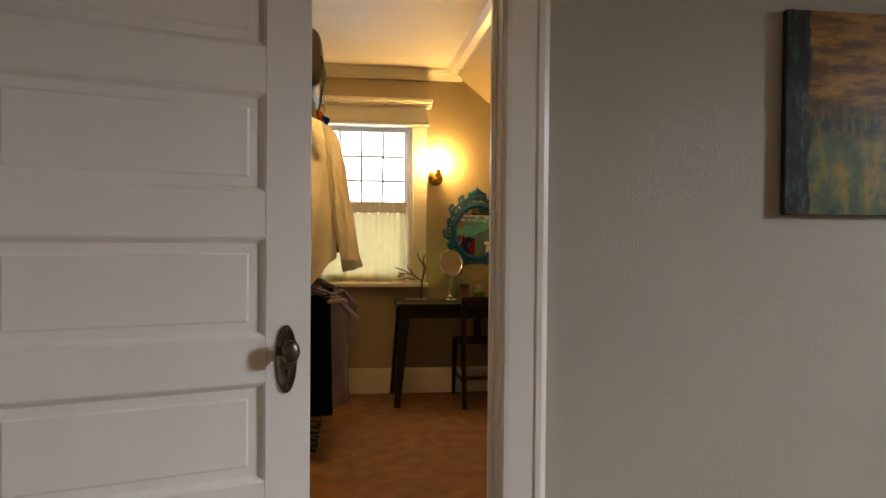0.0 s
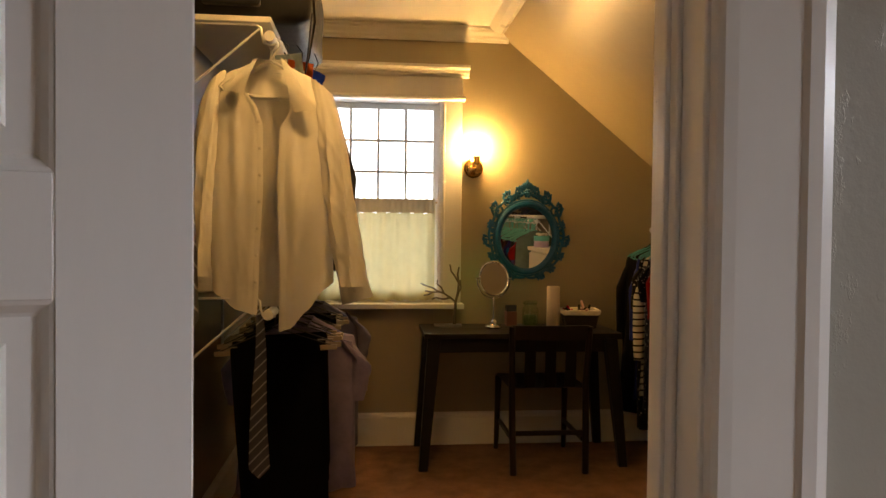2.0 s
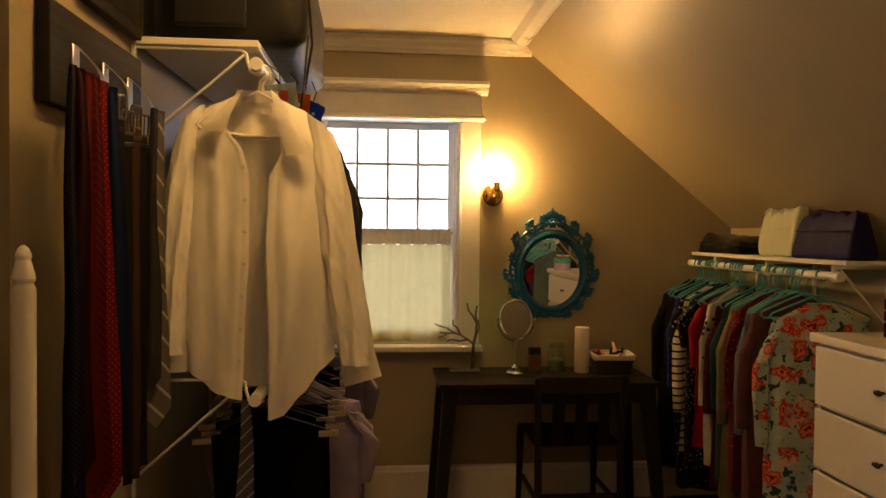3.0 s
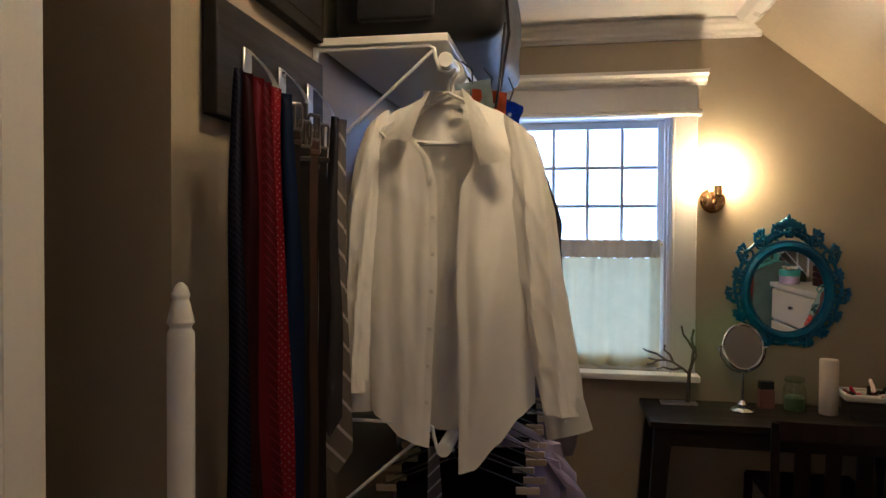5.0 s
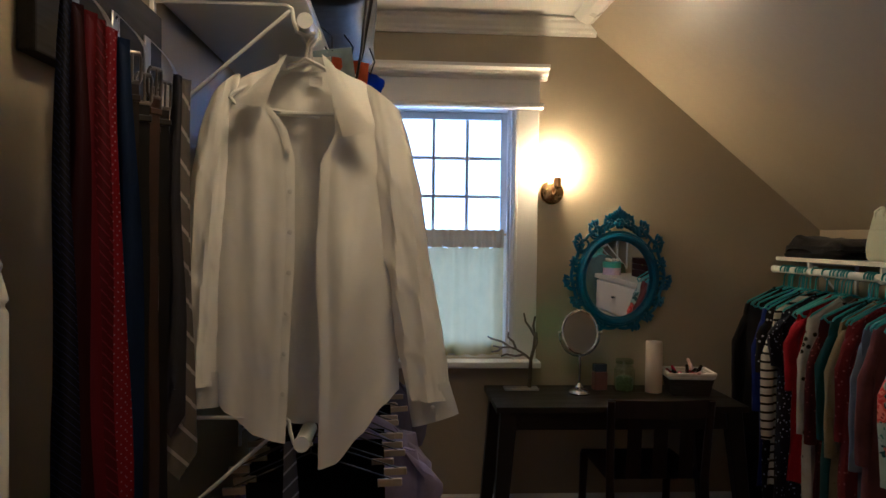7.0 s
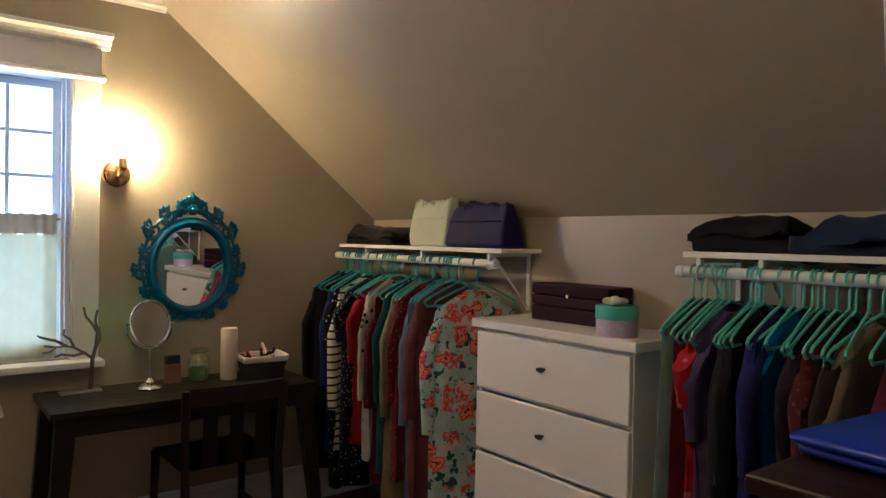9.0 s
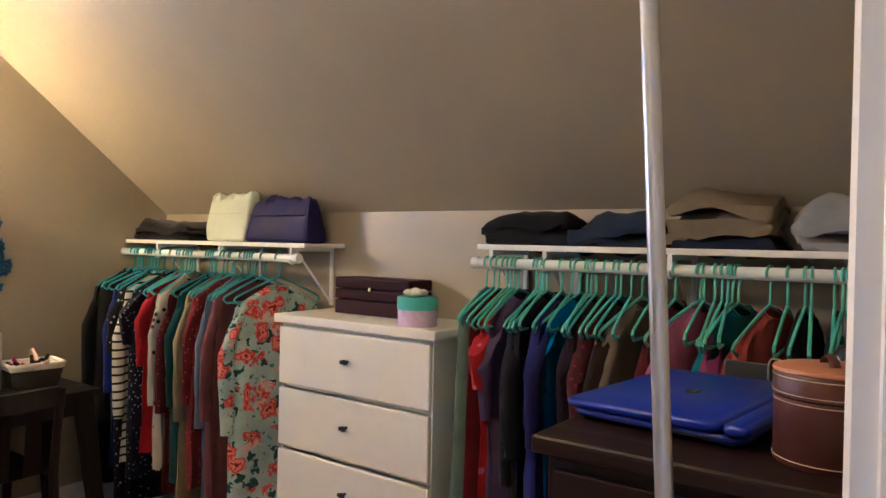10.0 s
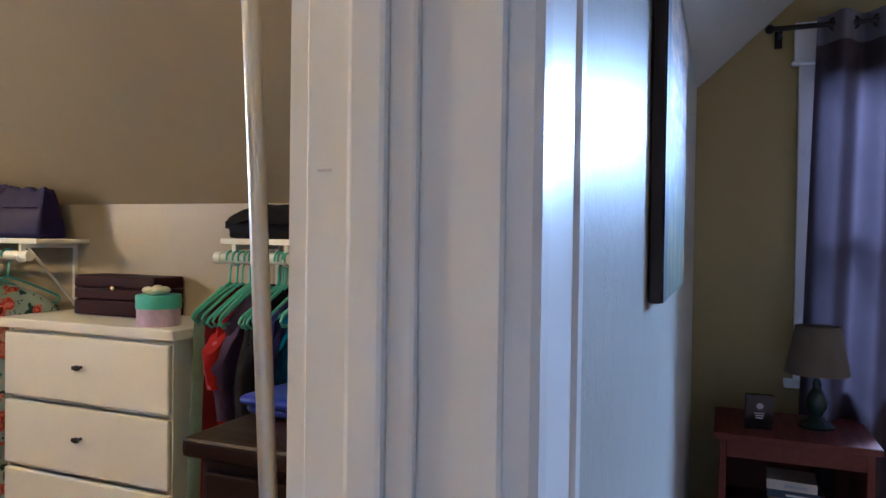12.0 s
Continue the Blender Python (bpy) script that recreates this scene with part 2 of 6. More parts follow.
def thing(name, label, category, m=None, group="", kind=""):
    ob = new(name)
    ob.empty_display_size = 0.05
    if m is not None:
        ob.matrix_world = m
    return tagged(ob, label, category, group, kind)


def B():
    return bmesh.new()


def box(bm, x0, x1, y0, y1, z0, z1, bevel=0.0, seg=1, m=None):
    t = Matrix.Translation(((x0 + x1) / 2, (y0 + y1) / 2, (z0 + z1) / 2)) @ Matrix.Diagonal((abs(x1 - x0), abs(y1 - y0), abs(z1 - z0), 1))
    r = bmesh.ops.create_cube(bm, size=1, matrix=(m @ t) if m is not None else t)
    if bevel:
        es = list({e for v in r["verts"] for e in v.link_edges})
        bmesh.ops.bevel(bm, geom=es, offset=bevel, segments=seg, affect="EDGES", profile=0.6)
    return bm


def lathe(bm, prof, seg=24, m=None, close=True):
    """prof: (radius, z) from bottom to top."""
    m = m or Matrix()
    rings = []
    for r, z in prof:
        rings.append([bm.verts.new(m @ Vector((r * math.cos(2 * math.pi * k / seg), r * math.sin(2 * math.pi * k / seg), z))) for k in range(seg)])
    for a, b in zip(rings, rings[1:]):
        for k in range(seg):
            bm.faces.new((a[k], a[(k + 1) % seg], b[(k + 1) % seg], b[k]))
    if close:
        bm.faces.new(rings[0][::-1]), bm.faces.new(rings[-1])
    return bm


def tube(bm, pts, r, seg=8, r1=None, flat=1.0):
    """A round rod through pts, its radius going from r to r1."""
    pts = [Vector(p) for p in pts]
    r1 = r if r1 is None else r1
    rings, up = [], Vector((0.013, 0.021, 1)).normalized()
    for i, p in enumerate(pts):
        d = (pts[min(i + 1, len(pts) - 1)] - pts[max(i - 1, 0)]).normalized()
        if abs(d.dot(up)) > 0.98:
            up = Vector((1, 0.03, 0.02)).normalized()
        a = d.cross(up).normalized()
        b = d.cross(a).normalized()
        up = -b
        rr = r + (r1 - r) * i / max(1, len(pts) - 1)
        rings.append([bm.verts.new(p + a * rr * math.cos(2 * math.pi * k / seg) + b * rr * flat * math.sin(2 * math.pi * k / seg)) for k in range(seg)])
    for a, b in zip(rings, rings[1:]):
        for k in range(seg):
            bm.faces.new((a[k], a[(k + 1) % seg], b[(k + 1) % seg], b[k]))
    bm.faces.new(rings[0][::-1]), bm.faces.new(rings[-1])
    return bm


def extrude(bm, prof, axis, a, b):
    """A closed profile of (u, v) pushed from a to b. axis x: (u, v) is (y, z); y: (x, z); z: (x, y)."""
    put = {"x": lambda u, v, t: (t, u, v), "y": lambda u, v, t: (u, t, v), "z": lambda u, v, t: (u, v, t)}[axis]
    r0, r1 = [bm.verts.new(put(u, v, a)) for u, v in prof], [bm.verts.new(put(u, v, b)) for u, v in prof]
    n = len(prof)
    for k in range(n):
        bm.faces.new((r0[k], r0[(k + 1) % n], r1[(k + 1) % n], r1[k]))
    bm.faces.new(r0[::-1]), bm.faces.new(r1)
    return bm


def sheet(bm, f, nu, nv, thick=0.0):
    """A grid of f(u, v), u and v from 0 to 1; with thick, a closed skin."""
    def grid(off):
        return [[bm.verts.new(f(i / nu, j / nv) + off) for i in range(nu + 1)] for j in range(nv + 1)]
    g = grid(Vector((0, 0, 0)))
    for j in range(nv):
        for i in range(nu):
            bm.faces.new((g[j][i], g[j][i + 1], g[j + 1][i + 1], g[j + 1][i]))
    if thick:
        bmesh.ops.solidify(bm, geom=list(bm.faces), thickness=thick)
    return bm


def ns(*p):
    return noise.noise(Vector(p))

# ---- structure ----


def setting(name, bm, material, label, category="wall", smooth=False):
    return tagged(part(name, bm, material, smooth=smooth), label, category, kind="structure")


setting("floor", box(B(), -3.2, 3.5, -2.7, 5.5, -0.12, 0), M_CARPET, "rust brown cut-pile carpet on the floor", "floor")
WIN = (-0.286, 0.50, 0.86, 2.085)  # closet window opening: x from, x to, sill, head
b = B()
box(b, -0.7, WIN[0], 5.3, 5.5, 0, 2.62), box(b, WIN[1], 2.2, 5.3, 5.5, 0, 2.62)
box(b, WIN[0], WIN[1], 5.3, 5.5, 0, WIN[2]), box(b, WIN[0], WIN[1], 5.3, 5.5, WIN[3], 2.62)
setting("wall_north", b, M_WALL, "taupe painted plaster gable wall with a window")
setting("wall_west", box(B(), -0.72, -0.60, 2.88, 5.3, 0, 2.62), M_WALL, "taupe painted plaster wall behind the hanging ties")
setting("wall_west_return", box(B(), -1.32, -0.72, 2.88, 3.0, 0, 2.62), M_WALL, "taupe painted plaster return wall")
b = B()
box(b, -1.32, -1.2, 1.97, 2.88, 0, 2.62)
setting("wall_west_alcove", b, M_WALL, "taupe painted plaster wall behind the closet door")
setting("wall_knee", box(B(), 2.03, 2.15, 1.97, 5.3, 0, 1.56), M_WALL, "low taupe knee wall under the sloped ceiling")
# door wall: two skins, one for each room's paint
DX0, DX1, DH = -0.36, 0.425, 2.06
for nm, y0, y1, mt, lab in (("wall_south", 1.905, 1.97, M_WALL, "taupe plaster wall round the closet doorway"), ("wall_bedroom_north", 1.84, 1.905, M_BEDWALL, "pale sage plaster wall with uneven trowel marks")):
    b, xe = B(), (2.15 if mt is M_WALL else 3.3)
    box(b, -1.32, DX0 - 0.02, y0, y1, 0, 2.62), box(b, DX1 + 0.02, xe, y0, y1, 0, 2.62), box(b, DX0 - 0.02, DX1 + 0.02, y0, y1, DH + 0.02, 2.62)
    setting(nm, b, mt, lab)
# closet ceiling: flat part and slope
SX0, SZ0, SX1, SZ1 = 0.80, 2.50, 2.03, 1.50
setting("ceiling", box(B(), -1.32, SX0 + 0.05, 1.84, 5.5, 2.50, 2.6), M_CEIL, "flat white plaster ceiling", "ceiling")
b = B()
extrude(b, [(SX0, SZ0), (SX1 + 0.12, SZ1 - 0.098), (SX1 + 0.12, SZ1 + 0.1), (SX0 + 0.05, SZ0 + 0.1)], "y", 1.97, 5.3)
setting("ceiling_slope", b, M_WALL, "taupe plaster ceiling slope under the roof", "ceiling")
# crown moulding along the gable wall and the flat ceiling
CROWN = [(0, 0), (-0.012, 0.0), (-0.016, 0.012), (-0.03, 0.02), (-0.034, 0.032), (-0.052, 0.05), (-0.056, 0.062), (-0.07, 0.07), (-0.07, 0.08), (0, 0.08)]
b = B()
extrude(b, [(5.298 + u, 2.418 + v) for u, v in CROWN], "x", -0.598, 0.88)
setting("trim_crown_north", b, M_TRIM, "cream crown moulding at the ceiling", "moulding")
b = B()
extrude(b, [(-0.60 - u, 2.418 + v) for u, v in CROWN], "y", 2.9, 5.22)
setting("trim_crown_west", b, M_TRIM, "cream crown moulding at the ceiling", "moulding")
b = B()
extrude(b, [(SX0 + 0.02, 2.497), (SX0 + 0.045, 2.462), (SX0 + 0.02, 2.452), (SX0 - 0.02, 2.468), (SX0 - 0.05, 2.497)], "y", 1.98, 5.22)
setting("trim_slope_bead", b, M_TRIM, "cream bead moulding where slope meets ceiling", "moulding")
BASE = [(0, 0), (-0.018, 0), (-0.018, 0.165), (-0.014, 0.172), (-0.012, 0.185), (-0.004, 0.195), (0, 0.195)]
b = B()
extrude(b, [(5.298 + u, v) for u, v in BASE], "x", -0.58, 2.01)
setting("baseboard_north", b, M_TRIM, "cream painted baseboard", "baseboard")
b = B()
extrude(b, [(2.028 + u, v) for u, v in BASE], "y", 1.98, 5.28)
setting("baseboard_east", b, M_TRIM, "cream painted baseboard", "baseboard")
b = B()
extrude(b, [(-0.598 - u, v) for u, v in BASE], "y", 2.89, 5.28)
setting("baseboard_west", b, M_TRIM, "cream painted baseboard", "baseboard")

# doorway: jambs with stops, casings on both sides
b = B()
for x0, x1, s in ((DX0 - 0.019, DX0, 1), (DX1, DX1 + 0.019, -1)):
    box(b, x0, x1, 1.838, 1.972, 0, DH, 0.002)
box(b, DX0, DX1, 1.838, 1.972, DH, DH + 0.019, 0.002)
for x, d in ((DX0, 1), (DX1, -1)):
    box(b, min(x, x + d * 0.012), max(x, x + d * 0.012), 1.909, 1.936, 0, DH, 0.004, 2)
    box(b, min(x, x + d * 0.007), max(x, x + d * 0.007), 1.890, 1.909, 0, DH, 0.003, 2)
box(b, DX0 + 0.012, DX1 - 0.012, 1.909, 1.936, DH - 0.012, DH, 0.004, 2)
jamb = setting("door_jamb", b, M_TRIM, "cream painted door jamb with applied stops", "door frame")
part("scuff", box(B(), DX1 - 0.0008, DX1, 1.952, 1.963, 1.4290, 1.4306, 0.0003), plain("grey_scuff", (0.58, 0.54, 0.52), 0.6), jamb, "short grey scuff in the paint")
for nm, yy, s in (("trim_casing_bedroom", 1.838, -1), ("trim_casing_closet", 1.972, 1)):
    b = B()
    w = 0.127
    prof = [(0, 0), (0, 0.014), (0.006, 0.018), (0.02, 0.019), (0.09, 0.019), (0.096, 0.022), (0.112, 0.022), (w, 0.017), (w, 0)]
    for x, d in ((DX0 - 0.006, -1), (DX1 + 0.006, 1)):
        extrude(b, [(x + d * u, yy + s * v * 1.12) for u, v in prof], "z", 0, DH + 0.03)
    extrude(b, [(yy + s * v * 1.12, DH + 0.03 + u) for u, v in prof], "x", DX0 - 0.13, DX1 + 0.13)
    setting(nm, b, M_TRIM, "white painted flat door casing", "moulding")

# bedroom shell
b = B()
box(b, -1.5, 3.42, -2.72, -2.6, 0, 2.62)
setting("wall_bedroom_south", b, M_BEDWALL, "pale sage plaster wall")
b = B()
box(b, 3.3, 3.42, -2.6, -0.20, 0, 2.62), box(b, 3.3, 3.42, 1.32, 1.97, 0, 2.62), box(b, 3.3, 3.42, -0.20, 1.32, 0, 0.82), box(b, 3.3, 3.42, -0.20, 1.32, 2.12, 2.62)
setting("wall_bedroom_east", b, M_OLIVE, "olive taupe plaster wall with a curtained window")
b = B()
box(b, -1.32, -1.2, -2.6, 0.75, 0, 2.62), box(b, -1.32, -1.2, 1.58, 1.84, 0, 2.62), box(b, -1.32, -1.2, 0.75, 1.58, 2.06, 2.62), box(b, -1.5, -1.44, 0.6, 1.7, 0, 2.62)
setting("wall_bedroom_west", b, M_BEDWALL, "pale sage plaster wall with the entry doorway")
setting("ceiling_bedroom", box(B(), -1.5, 3.42, -2.72, 1.84, 2.50, 2.6), M_CEIL, "flat white bedroom ceiling", "ceiling")
b = B()
extrude(b, [(1.838, 2.06), (1.838, 2.495), (1.36, 2.495)], "x", 2.0, 3.298)
setting("ceiling_bedroom_slope", b, M_BEDWALL, "pale sage ceiling slope in the bedroom corner", "ceiling")

# ---- closet window ----
win = tagged(thing("window_1", "cream double-hung window with small panes, upper sash uncovered", "window"), kind="structure")
b = B()
for x0, x1 in ((WIN[0] - 0.105, WIN[0] + 0.004), (WIN[1] - 0.004, WIN[1] + 0.105)):
    box(b, x0, x1, 5.278, 5.301, 0.855, 2.06, 0.003)
    e = x0 if x0 > 0.2 else x1
    box(b, e - 0.008, e + 0.008, 5.270, 5.28, 0.855, 2.06, 0.003)
part("casing", b, M_TRIM, win)
b = B()
x0, x1 = WIN[0] - 0.105, WIN[1] + 0.105
box(b, x0, x1, 5.268, 5.301, 2.085, 2.20, 0.002)
extrude(b, [(5.30, 2.20), (5.262, 2.20), (5.255, 2.212), (5.235, 2.222), (5.23, 2.234), (5.195, 2.242), (5.195, 2.258), (5.30, 2.262)], "x", x0 - 0.035, x1 + 0.035)
extrude(b, [(5.30, 2.058), (5.25, 2.058), (5.238, 2.066), (5.238, 2.078), (5.255, 2.086), (5.30, 2.086)], "x", x0 - 0.015, x1 + 0.015)
part("head_cornice", b, M_TRIM, win, "stepped head cornice with a shadowed cap")
part("window_sill", box(B(), x0 - 0.012, x1 + 0.012, 5.20, 5.42, 0.826, 0.856, 0.006, 2), M_TRIM, win)
b = B()
for x0, x1 in ((WIN[0], WIN[0] + 0.022), (WIN[1] - 0.022, WIN[1])):
    box(b, x0, x1, 5.31, 5.49, 0.86, 2.085)
    box(b, x0 - 0.0 if x0 < 0 else x0 - 0.012, x1 + 0.012 if x0 < 0 else x1, 5.345, 5.36, 0.86, 2.085)
box(b, WIN[0] + 0.022, WIN[1] - 0.022, 5.31, 5.49, 2.066, 2.085)
part("window_frame", b, M_TRIM, win)


def sash(name, z0, z1, y, rows, cols, rail):
    s = part(name, B(), M_TRIM, win)
    b = B()
    xa, xb, st = WIN[0] + 0.022, WIN[1] - 0.022, 0.034
    box(b, xa, xa + st, y, y + 0.035, z0, z1, 0.003), box(b, xb - st, xb, y, y + 0.035, z0, z1, 0.003)
    box(b, xa + st, xb - st, y, y + 0.035, z0, z0 + rail, 0.003), box(b, xa + st, xb - st, y, y + 0.035, z1 - 0.036, z1, 0.003)
    ix, iz, ex, ez = xa + st, z0 + rail, xb - st, z1 - 0.036
    for k in range(1, cols):
        x = ix + (ex - ix) * k / cols
        box(b, x - 0.0085, x + 0.0085, y + 0.004, y + 0.031, iz, ez, 0.003)
    for k in range(1, rows):
        z = iz + (ez - iz) * k / rows
        box(b, ix, ex, y + 0.006, y + 0.029, z - 0.0085, z + 0.0085, 0.003)
    bm2 = b
    bmesh.ops.recalc_face_normals(bm2, faces=bm2.faces)
    bm2.to_mesh(s.data)
    bm2.free()
    for r in range(rows):
        for c in range(cols):
            xx, zz = ix + (ex - ix) * c / cols, iz + (ez - iz) * r / rows
            p = part("pane", box(B(), xx + 0.005, xx + (ex - ix) / cols - 0.005, y + 0.015, y + 0.018, zz + 0.005, zz + (ez - iz) / rows - 0.005), M_GLASS, s)
            p.visible_shadow = False
    return s


sash("upper_sash", 1.419, 2.066, 5.435, 3, 4, 0.036)
sash("lower_sash", 0.86, 1.48, 5.385, 1, 1, 0.06)

# ---- doors ----


def panel_door(name, w, h, tops, ph, label, hinge, angle):
    """Five flat panels; local x runs from the hinge, the front is -y."""
    d = tagged(thing(name, label, "door", pose(*hinge, 0, 0, angle)), kind="structure")
    st, t = 0.1235, 0.036
    b = B()
    box(b, 0, st, 0, t, 0.01, h, 0.002), box(b, w - st, w, 0, t, 0.01, h, 0.002)
    z = 0.01
    for zt in tops:
        box(b, st, w - st, 0, t, z, zt - ph, 0.0015)
        z = zt
    box(b, st, w - st, 0, t, z, h, 0.0015)
    part("frame", b, M_DOOR, d)
    for zt in tops:
        b = B()
        z0 = zt - ph
        xa, xb = st, w - st
        for s, y0 in ((1, 0.0), (-1, t)):
            # ogee moulding running round a sunk field
            steps = [(0.0, 0.001), (0.004, 0.003), (0.012, 0.012), (0.016, 0.0145)]
            ring = [[bv for bv in (b.verts.new((xa + i, y0 + s * dd, z0 + i)), b.verts.new((xb - i, y0 + s * dd, z0 + i)), b.verts.new((xb - i, y0 + s * dd, zt - i)), b.verts.new((xa + i, y0 + s * dd, zt - i)))] for i, dd in steps]
            field = [(0.040, 0.0145), (0.046, 0.011)]
            ring += [[b.verts.new((xa + i, y0 + s * dd, z0 + i)), b.verts.new((xb - i, y0 + s * dd, z0 + i)), b.verts.new((xb - i, y0 + s * dd, zt - i)), b.verts.new((xa + i, y0 + s * dd, zt - i))] for i, dd in field]
            for r0, r1 in zip(ring, ring[1:]):
                for k in range(4):
                    b.faces.new((r0[k], r0[(k + 1) % 4], r1[(k + 1) % 4], r1[k]))
            b.faces.new(ring[-1])
        part("panel", b, M_DOOR, d)
    # escutcheon with a beaded rim and an oval knob
    for s, y0 in ((-1, 0.0), (1, t)):
        e = part("escutcheon", B(), M_BRONZE, d, "beaded oval bronze door plate")
        b, n = B(), 32
        rings = []
        for k, (f, dd) in enumerate(((1.0, 0.0), (1.0, 0.004), (0.9, 0.0055), (0.84, 0.004), (0.5, 0.005))):
            rings.append([b.verts.new((w - 0.067 + 0.029 * f * math.cos(2 * math.pi * q / n), y0 + s * dd, 0.873 + 0.092 * f * math.sin(2 * math.pi * q / n))) for q in range(n)])
        for r0, r1 in zip(rings, rings[1:]):
            for q in range(n):
                b.faces.new((r0[q], r0[(q + 1) % n], r1[(q + 1) % n], r1[q]))
        b.faces.new(rings[-1])
        for q in range(44):
            a = 2 * math.pi * q / 44
            bmesh.ops.create_icosphere(b, subdivisions=1, radius=0.0028, matrix=Matrix.Translation((w - 0.067 + 0.0275 * math.cos(a), y0 + s * 0.0055, 0.873 + 0.0895 * math.sin(a))))
        for zz in (0.950, 0.796):
            bmesh.ops.create_icosphere(b, subdivisions=2, radius=0.0045, matrix=Matrix.Translation((w - 0.067, y0 + s * 0.004, zz)))
        bmesh.ops.recalc_face_normals(b, faces=b.faces)
        b.to_mesh(e.data)
        b.free()
        e.data.shade_smooth()
        b = B()
        lathe(b, [(0.014, 0), (0.016, 0.004), (0.010, 0.012), (0.009, 0.026), (0.018, 0.034), (0.026, 0.042), (0.028, 0.052), (0.024, 0.060), (0.012, 0.065), (0.002, 0.066)], 28, Matrix.Translation((w - 0.067, y0 + s * 0.004, 0.900)) @ (pose(0, 0, 0, 90) if s < 0 else pose(0, 0, 0, -90)) @ Matrix.Diagonal((0.85, 1.15, 1, 1)))
        part("knob", b, M_BRONZE, e, "oval bronze door knob", True)
        b = B()
        box(b, w - 0.0695, w - 0.0645, y0 + s * 0.0045, y0 + s * 0.0058, 0.826, 0.840), lathe(b, [(0.0045, 0), (0.0045, 0.0012)], 12, Matrix.Translation((w - 0.067, y0 + s * 0.0045, 0.840)) @ pose(0, 0, 0, 90 if s < 0 else -90))
        part("keyhole", b, M_BLACKMETAL, e)
    return d


PT = [0.427, 0.8125, 1.199, 1.584, 1.969]
panel_door("door_1", 0.89, 2.03, PT, 0.265, "open white five-panel door with bronze knob", (-0.9457, 1.5758, 0.0), 18.0)
panel_door("door_2", 0.70, 2.03, PT, 0.265, "white five-panel closet door swung inwards", (-0.375, 1.985, 0.0), 111.0)

# ---- garments and hangers ----
LIMP = {}


def hanger_mesh(half=0.178, drop=0.078, r=0.0044, neck=0.078):
    b = B()
    hook = [(0.0 + 0.021 * math.cos(a), 0, 0.021 * math.sin(a)) for a in [math.radians(d) for d in range(200, -60, -26)]]
    tube(b, [(x, y, z) for x, y, z in hook] + [(0.004, 0, -0.03), (0.0, 0, -neck)], r * 0.8, 6)
    loop = []
    for k in range(9):
        u = -1 + k / 4
        loop.append((u * half, 0, -neck - drop * abs(u) ** 1.15))
    loop += [(half + 0.008, 0, -neck - drop - 0.012), (half - 0.006, 0, -neck - drop - 0.026), (0, 0, -neck - drop - 0.024), (-half + 0.006, 0, -neck - drop - 0.026), (-half - 0.008, 0, -neck - drop - 0.012), (-half, 0, -neck - drop)]
    tube(b, loop, r, 6)
    return b


def hanger(mat, label, group, m):
    key = ("hanger", mat.name)
    if key not in LIMP:
        ob = part("clothes_hanger", hanger_mesh(), mat, smooth=True)
        LIMP[key] = tagged(ob, label, "hanger", group)
        ob.matrix_world = m
        return ob
    return copy_thing(LIMP[key], m)


